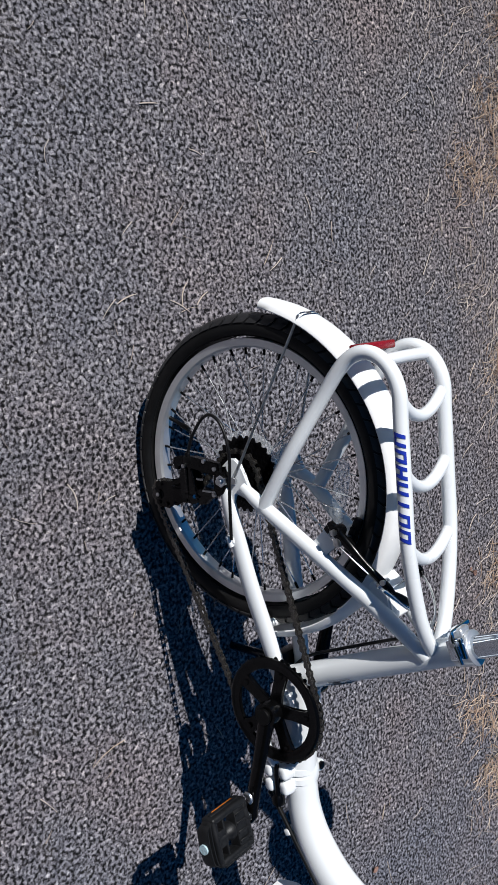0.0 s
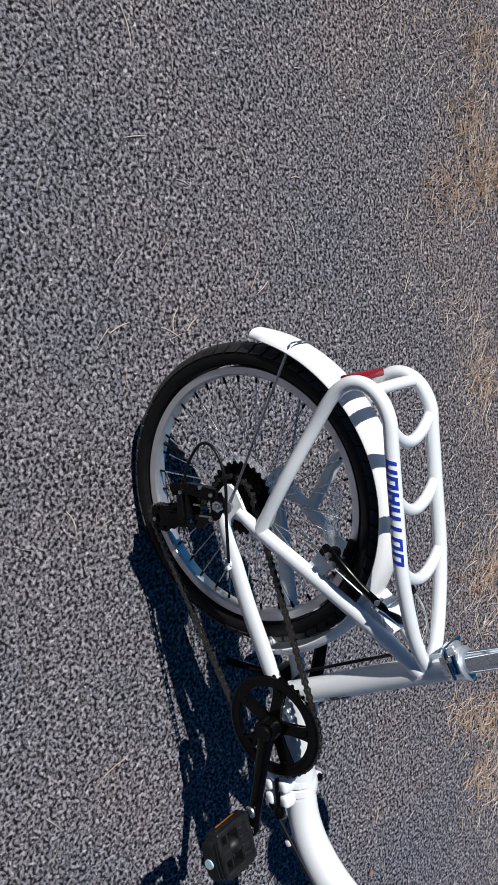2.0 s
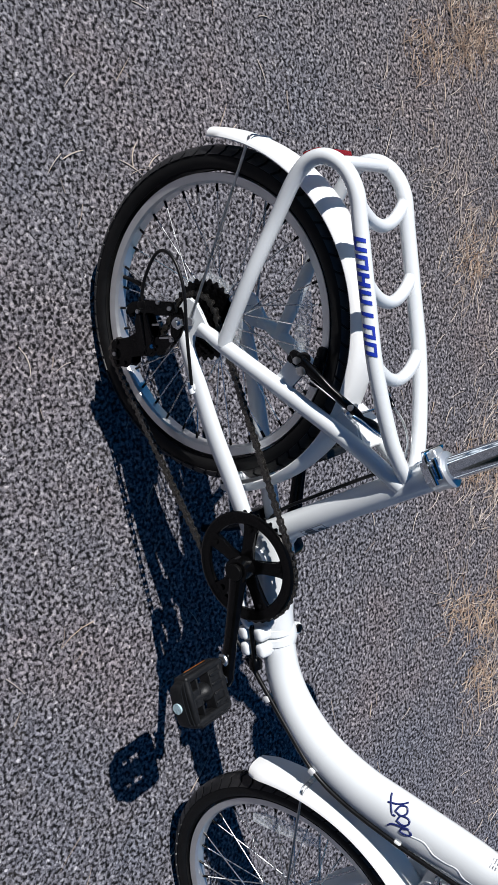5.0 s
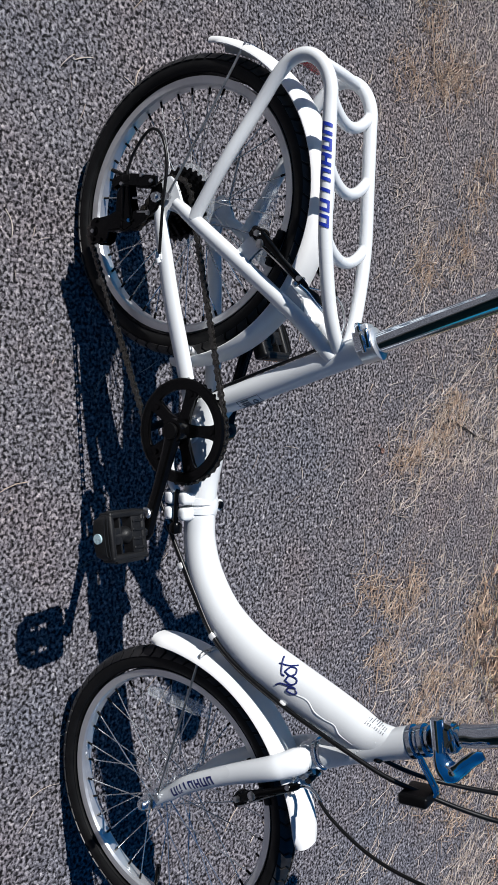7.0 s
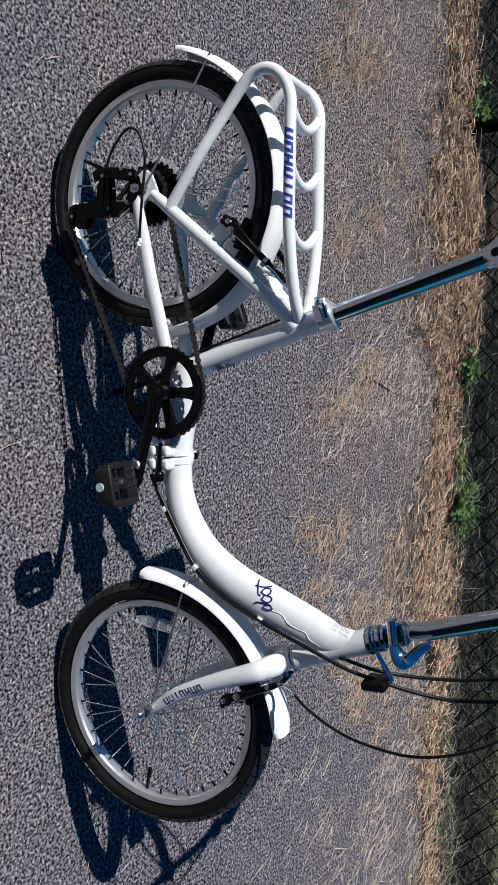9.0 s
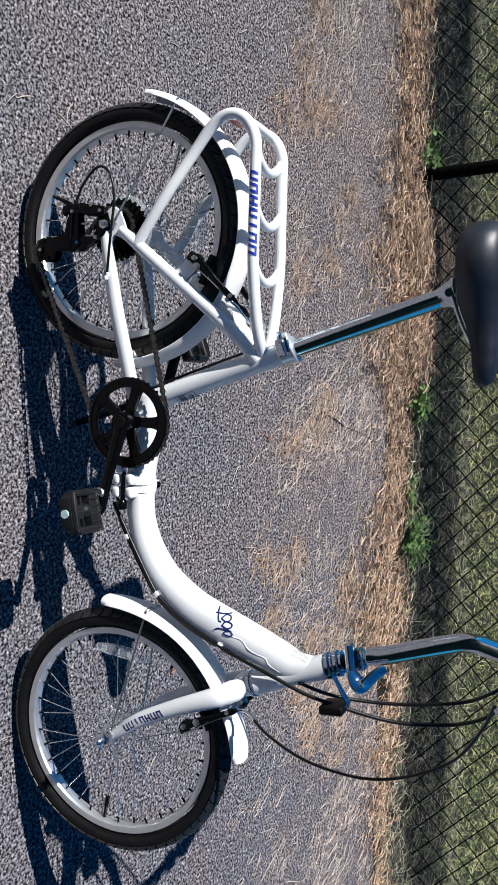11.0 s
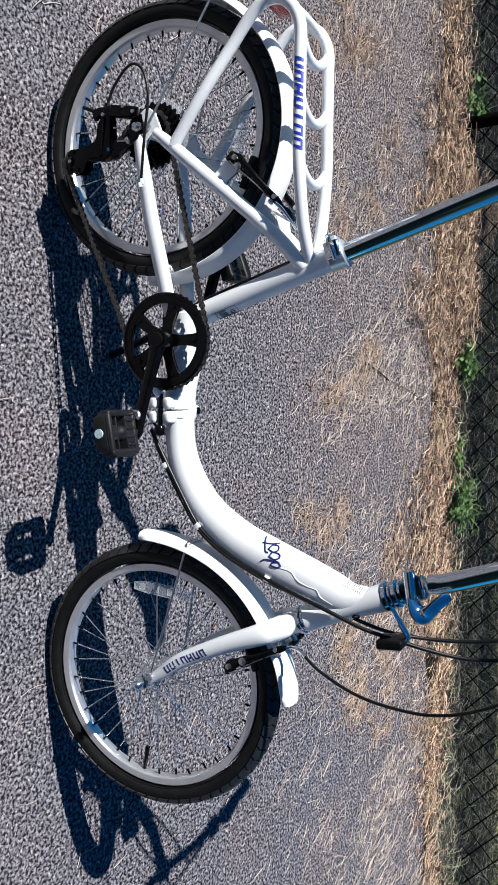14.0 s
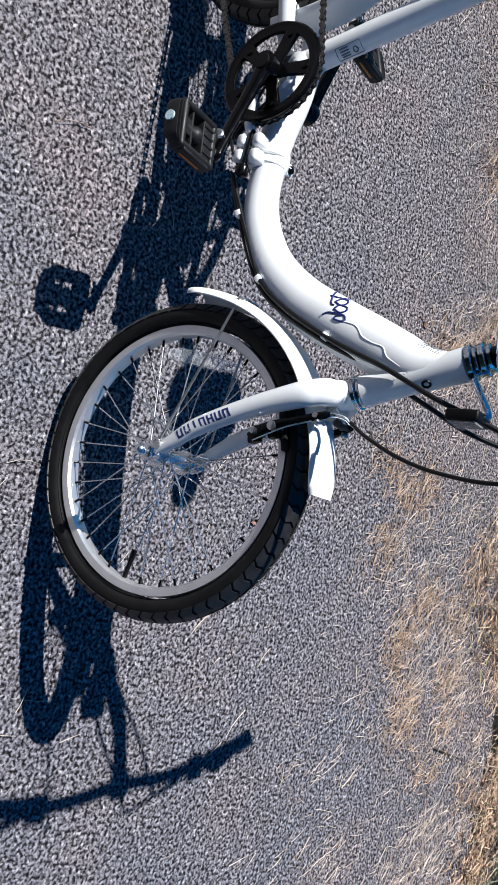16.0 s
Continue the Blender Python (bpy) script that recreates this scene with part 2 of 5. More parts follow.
TWIG = surface("twig_bark", (0.035, 0.025, 0.018), 0.8, vary=0.4, grain=120, fine=700, bump=0.5)
DRY_LEAF = surface("dry_leaf", (0.33, 0.2, 0.16), 0.7, vary=0.3, grain=150, fine=700, bump=0.4)
LEAF = blades("weed_leaf", [(0.0, (0.085, 0.17, 0.055)), (0.5, (0.18, 0.31, 0.1)), (1.0, (0.34, 0.48, 0.22))], 0.5)


# ---- mesh tools ----
def mesh_from(name, bm, mat, angle=38):
    me = bpy.data.meshes.new(name)
    bmesh.ops.recalc_face_normals(bm, faces=bm.faces)
    bm.to_mesh(me)
    bm.free()
    me.polygons.foreach_set("use_smooth", [True] * len(me.polygons))
    me.set_sharp_from_angle(angle=radians(angle))
    me.materials.append(mat)
    return me


def part(name, bm, mat, parent=None, label="", angle=38):
    """Links a bmesh as one mesh object under a thing or under a part."""
    ob = new(name, mesh_from(name, bm, mat, angle))
    ob.parent = parent
    if label:
        ob["label"] = label
    return ob


def smooth_path(pts, per=6):
    """Points along a smooth curve through pts."""
    p = [np.array(q, float) for q in pts]
    if len(p) < 3 or per < 2:
        return p
    p = [2 * p[0] - p[1], *p, 2 * p[-1] - p[-2]]
    out = []
    for a, b, c, d in zip(p, p[1:], p[2:], p[3:]):
        for k in range(per):
            t = k / per
            out.append(0.5 * (2 * b + (c - a) * t + (2 * a - 5 * b + 4 * c - d) * t * t + (3 * b - a - 3 * c + d) * t ** 3))
    return out + [p[-2]]


def sweep(bm, pts, rad, n=14, per=6, side=(0, 1, 0), caps=True):
    """A tube along pts. rad: one radius, one per point, or pairs (in the plane, along side)."""
    if isinstance(rad, (int, float)):
        rad = [(rad, rad)] * len(pts)
    rad = [r if isinstance(r, tuple) else (r, r) for r in rad]
    path = smooth_path(pts, per)
    rr = smooth_path([(a, b, 0) for a, b in rad], per)
    rings = []
    s0 = np.array(side, float)
    for i, p in enumerate(path):
        t = path[min(i + 1, len(path) - 1)] - path[max(i - 1, 0)]
        t = t / np.linalg.norm(t)
        s = s0 - t * (s0 @ t)
        if np.linalg.norm(s) < 0.05:
            s = np.array((1.0, 0, 0)) - t * t[0]
        s = s / np.linalg.norm(s)
        u = np.cross(s, t)
        a, b = max(rr[i][0], 1e-4), max(rr[i][1], 1e-4)
        rings.append([bm.verts.new(p + u * a * math.cos(q) + s * b * math.sin(q)) for q in (2 * math.pi * k / n for k in range(n))])
    for a, b in zip(rings, rings[1:]):
        for k in range(n):
            bm.faces.new((a[k], a[(k + 1) % n], b[(k + 1) % n], b[k]))
    if caps:
        bm.faces.new(rings[0][::-1])
        bm.faces.new(rings[-1])
    return bm


def tube(pts, rad, n=14, per=6, side=(0, 1, 0)):
    return sweep(bmesh.new(), pts, rad, n, per, side)


def lathe(bm, prof, centre=(0, 0, 0), n=48, closed=False):
    """Turns a profile of (radius, y) about the y axis through centre."""
    rings = []
    for r, y in prof:
        rings.append([bm.verts.new((centre[0] + r * math.cos(q), centre[1] + y, centre[2] + r * math.sin(q))) for q in (2 * math.pi * k / n for k in range(n))])
    pairs = list(zip(rings, rings[1:])) + ([(rings[-1], rings[0])] if closed else [])
    for a, b in pairs:
        for k in range(n):
            bm.faces.new((a[k], a[(k + 1) % n], b[(k + 1) % n], b[k]))
    if not closed:
        bm.faces.new(rings[0][::-1])
        bm.faces.new(rings[-1])
    return bm


def block(bm, centre, size, turn=None, bevel=0.002, seg=2):
    """A box with rounded edges; turn: a rotation about its own centre."""
    m = Matrix.Translation(centre) @ (turn or Matrix.Identity(4)) @ Matrix.Diagonal((*size, 1))
    made = bmesh.ops.create_cube(bm, size=1.0, matrix=m)
    if bevel:
        edges = list({e for v in made["verts"] for e in v.link_edges})
        bmesh.ops.bevel(bm, geom=edges, offset=bevel, segments=seg, affect="EDGES", profile=0.5)
    return bm


def plate(bm, outline, y0, y1, bevel=0.0):
    """A flat plate in the x-z plane between y0 and y1."""
    a = [bm.verts.new((x, y0, z)) for x, z in outline]
    b = [bm.verts.new((x, y1, z)) for x, z in outline]
    k = len(outline)
    faces = [bm.faces.new(a), bm.faces.new(b[::-1])]
    for i in range(k):
        faces.append(bm.faces.new((a[i], b[i], b[(i + 1) % k], a[(i + 1) % k])))
    if bevel:
        bmesh.ops.bevel(bm, geom=list(faces[0].edges) + list(faces[1].edges), offset=bevel, segments=2, affect="EDGES")
    return bm


def rod(bm, a, b, r, n=10):
    return sweep(bm, [a, b], r, n, 1)


def ry(deg):
    return Matrix.Rotation(radians(deg), 4, "Y")


def rx(deg):
    return Matrix.Rotation(radians(deg), 4, "X")


def rz(deg):
    return Matrix.Rotation(radians(deg), 4, "Z")


# ---- the setting ----
def sheet(name, x0, x1, y0, y1, z, mat, thick=0.0, edge=None):
    """A level sheet; edge: how far its far side wanders along x."""
    bm = bmesh.new()
    k = 160 if edge else 1
    near, far = [], []
    for i in range(k + 1):
        x = x0 + (x1 - x0) * i / k
        near.append(bm.verts.new((x, y0, z)))
        far.append(bm.verts.new((x, y1 + (edge(x) if edge else 0), z)))
    for i in range(k):
        bm.faces.new((near[i], near[i + 1], far[i + 1], far[i]))
    if thick:
        low = [bm.verts.new((v.co.x, v.co.y + 0.02, z - thick)) for v in far]
        for i in range(k):
            bm.faces.new((far[i], far[i + 1], low[i + 1], low[i]))
    return part(name, bm, mat)


def wander(x):
    return 0.05 * noise.noise((x * 1.7, 3.1, 0)) + 0.02 * noise.noise((x * 9, 7.7, 0))


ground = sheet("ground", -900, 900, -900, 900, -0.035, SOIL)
tagged(ground, "dry brown soil and thin turf beside the path, darkened for shade under the grass", "ground", kind="structure")
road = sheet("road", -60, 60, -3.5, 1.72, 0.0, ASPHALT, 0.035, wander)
tagged(road, "weathered grey asphalt path with coarse speckled stone", "asphalt path", kind="structure")


def added_hedge(y, x0, x1, high):
    """Added unseen dark clipped hedge; closes the place behind the camera and darkens reflections."""
    bm = bmesh.new()
    cols, rows = 160, 24
    grid = []
    for i in range(cols + 1):
        x = x0 + (x1 - x0) * i / cols
        top = high * (1 + 0.12 * noise.noise((x * 0.4, 2.2, 0)))
        col = []
        for k in range(rows + 1):
            z = top * k / rows
            back = 1.2 * (k / rows) ** 3 - 0.25 * noise.noise((x * 1.8, z * 1.8, 4.0)) - 0.1 * noise.noise((x * 6, z * 6, 9.0))
            col.append(bm.verts.new((x, y - back, z - 0.035)))
        col.append(bm.verts.new((x, y - 2.6, top * 0.95)))
        col.append(bm.verts.new((x, y - 2.8, -0.035)))
        grid.append(col)
    for a, b in zip(grid, grid[1:]):
        for k in range(rows + 2):
            bm.faces.new((a[k], b[k], b[k + 1], a[k + 1]))
    bm.faces.new(grid[0][::-1])
    bm.faces.new(grid[-1])
    return part("backdrop", bm, HEDGE, angle=60)


tagged(added_hedge(-5.2, -14, 15, 4.2), "unseen dark green hedge added to close the far side of the path", "hedge", kind="structure")


def stalks(name, count, place, length, width, mat, lift, tilt, label, category, bend=0.35, foot=0.0, steps=4):
    """Many loose stalks in one mesh: thin three-sided prisms, each curling its own way. place() gives x, y, heading or None."""
    rng = random.Random(name)
    verts, faces = [], []
    for _ in range(count):
        at = place(rng)
        if at is None:
            continue
        x, y, head = at
        ln, w = rng.uniform(*length) * rng.uniform(0.6, 1.0), rng.uniform(*width)
        el, curl = radians(rng.uniform(*tilt)), rng.gauss(0, bend) * 1.6
        fall = el * rng.uniform(0.4, 2.2)
        z0 = foot - 0.026 if foot == 0.0 and y > 1.74 else foot
        q = np.array((x, y, z0 + rng.uniform(*lift)))
        base = len(verts)
        for i in range(steps + 1):
            f = i / steps
            k = w * (1.0 - 0.65 * f ** 2)
            h, e = head + curl * f, el - fall * f
            s = np.array((-math.sin(h), math.cos(h), 0)) * k
            verts += [q - s * 0.5, q + s * 0.5, q + np.array((0, 0, k * 0.7))]
            q = q + np.array((math.cos(h) * math.cos(e), math.sin(h) * math.cos(e), math.sin(e))) * ln / steps
            q[2] = max(q[2], z0 + 0.001)
        for i in range(steps):
            a, b = base + 3 * i, base + 3 * i + 3
            for k in range(3):
                faces.append((a + k, a + (k + 1) % 3, b + (k + 1) % 3, b + k))
        t = base + 3 * steps
        faces += [(base, base + 2, base + 1), (t, t + 1, t + 2)]
    me = bpy.data.meshes.new(name)
    me.from_pydata([tuple(v) for v in verts], [], faces)
    me.materials.append(mat)
    return tagged(new(name, me), label, category, kind="stuff")


def clump(x, y, s=3.0):
    return noise.noise((x * s, y * s, 1.3)) + 0.5 * noise.noise((x * s * 2.7, y * s * 2.7, 5.1))


def sparse(rng):
    x, y = rng.uniform(-2.2, 3.2), rng.uniform(-0.8, 1.75)
    p = 0.006 if y < 0.75 else 0.03 + 0.78 * min(1, (y - 0.75) / 0.6) ** 1.3
    if y > 0.75:
        p *= max(0.14, min(1.0, 0.38 + 1.7 * clump(x, y, 3.6)))
    if x > 1.1 and y > 0.75:
        p *= 0.72
    if rng.random() > p:
        return None
    return x, y, rng.gauss(2.25, 0.75) + (math.pi if rng.random() < 0.5 else 0)


TUFTS = [(-0.55, 1.11), (-0.6, 1.24), (-0.28, 1.32), (-0.06, 1.09), (-0.13, 1.26), (-0.53, 0.98), (-0.58, 1.16), (-0.7, 1.08), (-0.88, 1.15), (-0.37, 1.39), (0.79, 0.91), (0.81, 1.1), (0.85, 1.02), (0.99, 0.97), (0.32, 1.27), (0.45, 1.05), (0.4, 1.2), (1.09, 1.22), (1.18, 1.15), (1.24, 1.12), (1.35, 1.21), (1.42, 1.22), (1.12, 1.37), (1.0, 1.42), (1.28, 1.39), (1.4, 1.42), (1.54, 1.37), (0.92, 1.43)]


def tufts(rng):
    x, y = rng.choice(TUFTS)
    return rng.gauss(x, 0.034), rng.gauss(y, 0.042), rng.uniform(0, 6.28)


EDGE_X = (-2.2, -1.2, -0.9, -0.7, -0.6, -0.46, -0.37, -0.3, -0.22, -0.12, 0.0, 0.12, 0.2, 0.33, 0.52, 0.78, 0.92, 1.05, 1.4, 1.6, 1.85, 2.1, 3.4)
EDGE_Y = (1.98, 2.0, 1.98, 1.99, 1.95, 1.99, 2.13, 2.24, 2.22, 2.11, 2.07, 2.1, 2.0, 1.935, 1.925, 1.88, 1.88, 1.915, 1.91, 1.88, 1.86, 1.83, 1.86)
START_X = (-2.2, -1.0, -0.66, -0.52, -0.15, 0.07, 0.19, 0.35, 0.58, 0.72, 0.88, 1.04, 1.3, 1.42, 1.58, 1.75, 3.4)
START_Y = (1.62, 1.64, 1.65, 1.51, 1.51, 1.46, 1.45, 1.57, 1.55, 1.55, 1.42, 1.4, 1.6, 1.58, 1.58, 1.62, 1.6)


def thatch_edge(x):
    """The far edge of the straw mat."""
    return float(np.interp(x, EDGE_X, EDGE_Y)) + 0.03 * clump(x, 0.0, 5.0)


def dense_start(x):
    """The near edge of the straw mat."""
    return float(np.interp(x, START_X, START_Y)) + 0.05 * clump(x, 4.0, 4.0)


def dense(rng):
    x, y = rng.uniform(-2.2, 3.4), rng.uniform(1.3, 2.3)
    f = (y - dense_start(x) + 0.08) / 0.27
    if y > thatch_edge(x) + rng.gauss(0, 0.035) or f < 0 or (f < 1 and rng.random() > f ** 1.6 * max(0.1, min(1.2, 0.7 + 1.8 * clump(x, y, 4.5)))):
        return None
    return x, y, rng.uniform(0, 6.28)


def heap(rng):
    cx, cy = rng.choice(((-0.29, 2.03), (-0.29, 2.03), (0.08, 1.97)))
    x, y = rng.gauss(cx, 0.08), rng.gauss(cy, 0.1)
    if y > thatch_edge(x) + 0.02 or y < 1.8:
        return None
    return x, y, rng.uniform(0, 6.28)


def verge(rng):
    x, y = rng.uniform(-2.2, 3.4), 1.72 + 0.88 * rng.random() ** 1.5
    if y < thatch_edge(x) - 0.03:
        return None
    return x, y, rng.uniform(0, 6.28)


def lawn(rng):
    x, y = rng.uniform(-2.2, 3.8), rng.uniform(1.95, 4.6)
    if rng.random() > min(1, max(0.05, (y - 2.28) / 0.28)):
        return None
    return x, y, rng.uniform(0, 6.28)


stalks("straw_litter", 110000, sparse, (0.016, 0.082), (0.0011, 0.0022), PALE, (0.0, 0.004), (0, 9), "loose pale dry grass clippings scattered on the asphalt", "straw", 0.3, 0.0, 3)
stalks("straw_tufts", 3600, tufts, (0.018, 0.068), (0.0011, 0.0022), GOLD, (0.0, 0.008), (0, 20), "small golden clumps of dry grass caught on the asphalt", "straw", 0.5)
stalks("straw_mat", 100000, dense, (0.022, 0.075), (0.0017, 0.0034), STRAW, (0.0, 0.036), (-4, 24), "thick mat of cut dry yellow-brown grass along the asphalt edge", "dry grass", 0.5, 0.0, 3)
stalks("straw_heap", 4200, heap, (0.03, 0.09), (0.0015, 0.0032), STRAW, (0.02, 0.075), (-8, 28), "low heaps of cut dry grass pushed under the fence", "dry grass", 0.5, -0.035)
stalks("dead_grass", 26000, verge, (0.03, 0.1), (0.0014, 0.003), DEAD, (0.0, 0.03), (2, 42), "matted dead grass under the fence, darkened for the shade in it", "dead grass", 0.5, -0.035)
stalks("verge_grass", 3400, verge, (0.05, 0.19), (0.0012, 0.0028), VERGE, (0.0, 0.01), (15, 65), "long pale and green grass blades arching under the fence", "grass", 0.6, -0.035, 5)
stalks("grass", 76000, lawn, (0.016, 0.05), (0.002, 0.0044), GRASS, (0.0, 0.008), (5, 55), "short sunlit green and yellowing lawn grass behind the fence", "grass", 0.6, -0.035, 2)


def lone_stalk(x, y, heading, length, bend):
    bm = bmesh.new()
    c, s = math.cos(radians(heading)), math.sin(radians(heading))
    pts = []
    for k in (-0.5, -0.15, 0.2, 0.5):
        off = bend * (0.25 - k * k) * length
        pts.append((k * length * c - off * s, k * length * s + off * c, 0.0016))
    sweep(bm, pts, [0.0008, 0.0012, 0.0011, 0.0005], 5, 3, (0, 0, 1))
    ob = part("dry_stalk", bm, PALE)
    ob.location = (x, y, 0)
    return tagged(ob, "pale dry grass stalk lying on the asphalt", "straw", "dry stalks on the asphalt")


for x, y, heading, length, bend in (
        (-0.29, 0.118, 160, 0.045, 0.5), (-0.268, 0.105, 60, 0.05, 0.2), (-0.287, -0.006, 110, 0.045, 0.2), (-0.28, 0.156, 130, 0.035, 0.3),
        (-0.795, 0.079, 10, 0.08, 0.3), (-0.614, 0.077, 95, 0.04, 0.1), (-0.551, 0.465, 88, 0.03, 0.4), (-0.538, 0.169, 70, 0.03, 0.2),
        (0.031, -0.15, 15, 0.05, 0.5), (-0.451, 0.441, 20, 0.045, 0.2), (-0.696, 0.85, 30, 0.05, 0.4), (-0.416, 0.86, 10, 0.06, 0.5),
        (1.299, 0.642, 150, 0.05, 0.3), (1.252, 0.433, 140, 0.06, 0.2), (0.967, 0.95, 150, 0.04, 0.2), (0.905, 0.55, 160, 0.035, 0.1)):
    lone_stalk(x, y, heading, length, bend)


def twig(pts, r, fork):
    """A dark bare twig lying on the ground, with one short side shoot."""
    ox, oy = pts[0]
    bm = bmesh.new()
    way = [(x - ox, y - oy, r * 0.9 + 0.004 * math.sin(2.2 * i)) for i, (x, y) in enumerate(pts)]
    way = [(x, y, max(z, r * 0.9)) for x, y, z in way]
    sweep(bm, way, [r * (1 - 0.6 * i / (len(way) - 1)) for i in range(len(way))], 7, 5, (0, 0, 1))
    k = len(way) // 2
    sweep(bm, [way[k], (way[k][0] + fork[0] * 0.5, way[k][1] + fork[1] * 0.5, r + 0.003), (way[k][0] + fork[0], way[k][1] + fork[1], r)], [r * 0.55, r * 0.45, r * 0.25], 6, 4, (0, 0, 1))
    ob = part("twig", bm, TWIG)
    ob.location = (ox, oy, 0)
    return tagged(ob, "thin dark brown twig lying among the dry grass", "twig", "twigs on the path")


twig([(0.352, 1.251), (0.379, 1.329), (0.402, 1.398), (0.423, 1.497), (0.454, 1.603)], 0.0026, (-0.03, 0.05))
twig([(1.472, 1.388), (1.478, 1.43), (1.487, 1.477), (1.495, 1.53), (1.507, 1.583)], 0.0024, (0.035, 0.04))


def dry_leaf(x, y, heading, size):
    """A small curled fallen leaf."""
    bm = bmesh.new()
    rows = []
    for i in range(6):
        u = i / 5
        w = 0.42 * math.sin(math.pi * min(1.0, u * 0.92 + 0.05)) ** 0.8
        rows.append([bm.verts.new(((u - 0.5) * size, f * w * size, size * (0.1 + 0.22 * abs(f) + 0.12 * (u - 0.5) ** 2))) for f in (-1, -0.5, 0, 0.5, 1)])
    for a, b in zip(rows, rows[1:]):
        for k in range(4):
            bm.faces.new((a[k], b[k], b[k + 1], a[k + 1]))
    bmesh.ops.solidify(bm, geom=list(bm.faces), thickness=0.0005)
    low = min(v.co.z for v in bm.verts)
    for v in bm.verts:
        v.co.z -= low
    ob = part("dry_leaf", bm, DRY_LEAF, angle=60)
    ob.location, ob.rotation_euler = (x, y, 0.0005), (0, 0, radians(heading))
    return tagged(ob, "small curled pale reddish fallen leaf fragment on the asphalt", "leaf", "fallen leaves on the asphalt")


dry_leaf(0.435, 0.932, 40, 0.017)
dry_leaf(0.421, 0.918, 120, 0.01)
dry_leaf(1.028, 0.509, 110, 0.018)


def weed(x, y, size, count, seed):
    """A low broad-leaved weed: stems from one root, each with pointed leaves."""
    rng = random.Random(seed)
    root = tagged(new("weed"), "low bright green broad-leaved weed at the foot of the fence", "weed", "weeds by the fence")
    root.location = (x, y, -0.035)
    shapes = []
    for k in range(3):
        bm = bmesh.new()
        rows = []
        for i in range(5):
            u = i / 4
            w = (0.03, 0.2, 0.29, 0.19, 0.01)[i] * (0.8 + 0.2 * k)
            droop = -0.25 * u * u
            rows.append([bm.verts.new((u, -w, droop + 0.08)), bm.verts.new((u, 0, droop)), bm.verts.new((u, w, droop + 0.08))])
        for a, b in zip(rows, rows[1:]):
            bm.faces.new((a[0], b[0], b[1], a[1]))
            bm.faces.new((a[1], b[1], b[2], a[2]))
        bm.faces.ensure_lookup_table()
        bmesh.ops.solidify(bm, geom=list(bm.faces), thickness=0.03)
        shapes.append(mesh_from("leaf", bm, LEAF, 60))
    stem = bmesh.new()
    for i in range(count // 4):
        q = rng.uniform(0, 6.28)
        reach, high = rng.uniform(0.3, 1.0) * size, rng.uniform(0.5, 1.0) * size * 0.9
        tip = np.array((reach * math.cos(q), reach * math.sin(q), high))
        sweep(stem, [(0, 0, 0), tip * (0.35, 0.35, 0.6), tip], [0.0016, 0.0013, 0.0008], 5, 3, (0, 1, 0.1))
        for k in range(4):
            f = 1.0 if k == 0 else rng.uniform(0.5, 0.95)
            leaf = new("leaf", shapes[(i + k) % 3])
            leaf.parent = root
            s = rng.uniform(0.014, 0.03)
            leaf.matrix_basis = Matrix.Translation(tip * (f, f, 0.25 + 0.75 * f)) @ rz(math.degrees(q) + (0 if k == 0 else rng.uniform(40, 320))) @ ry(rng.uniform(-25, 25)) @ Matrix.Scale(s, 4)
    part("stem", stem, LEAF, root)


weed(0.835, 1.95, 0.12, 220, 1)
weed(0.32, 1.985, 0.1, 180, 2)
weed(0.65, 1.95, 0.06, 76, 3)
weed(-0.67, 2.03, 0.1, 130, 4)


def chain_link_fence(y, x0, x1, high, posts):
    root = tagged(new("chain_link_fence"), "tall black vinyl-coated chain-link fence on round posts", "fence")
    root.location = (0, y, -0.035)
    step, w = 0.0975, 0.0023
    verts, faces = [], []
    for sign in (1, -1):
        k = int((x1 - x0 + high) / step) + 1
        for i in range(k):
            c = (0.661 if sign > 0 else 1.114) + (i - k // 2 - sign * 16) * step
            za, zb = 0.055, high - 0.03
            xa, xb = (c + za, c + zb) if sign > 0 else (c + za * -1, c - zb)
            segs = 8
            base = len(verts)
            for j in range(segs + 1):
                f = j / segs
                px, pz = xa + (xb - xa) * f, za + (zb - za) * f
                py = sign * 0.0017
                for dx, dy in ((w, 0), (0, w), (-w, 0), (0, -w)):
                    verts.append((px + dx * 0.707, py + dy, pz - sign * dx * 0.707))
            for j in range(segs):
                a = base + 4 * j
                for q in range(4):
                    faces.append((a + q, a + (q + 1) % 4, a + 4 + (q + 1) % 4, a + 4 + q))
    me = bpy.data.meshes.new("wire_mesh")
    me.from_pydata(verts, [], faces)
    me.materials.append(FENCE)
    tagged(new("wire_mesh", me), kind="stuff").parent = root
    for x in posts:
        bm = bmesh.new()
        rod(bm, (x, -0.028, 0), (x, -0.028, high + 0.03), 0.024, 20)
        lathe_cap = [(0.027, 0.0), (0.027, 0.02), (0.015, 0.035), (0.002, 0.04)]
        for (ra, ha), (rb, hb) in zip(lathe_cap, lathe_cap[1:]):
            sweep(bm, [(x, -0.028, high + 0.03 + ha), (x, -0.028, high + 0.0301 + hb)], [ra, rb], 16, 1)
        post = part("post", bm, FENCE, root)
        for z in (0.2, 0.6, 1.2, 1.8, 2.4, 2.9):
            bm = bmesh.new()
            lathe_pts = [(x + 0.026 * math.cos(q), -0.028 + 0.026 * math.sin(q), z) for q in (2 * math.pi * i / 10 for i in range(11))]
            sweep(bm, lathe_pts, 0.0017, 6, 1, (0, 0, 1))
            part("tie", bm, FENCE, post)
    part("top_rail", rod(bmesh.new(), (x0, 0.02, high), (x1, 0.02, high), 0.017, 14), FENCE, root)


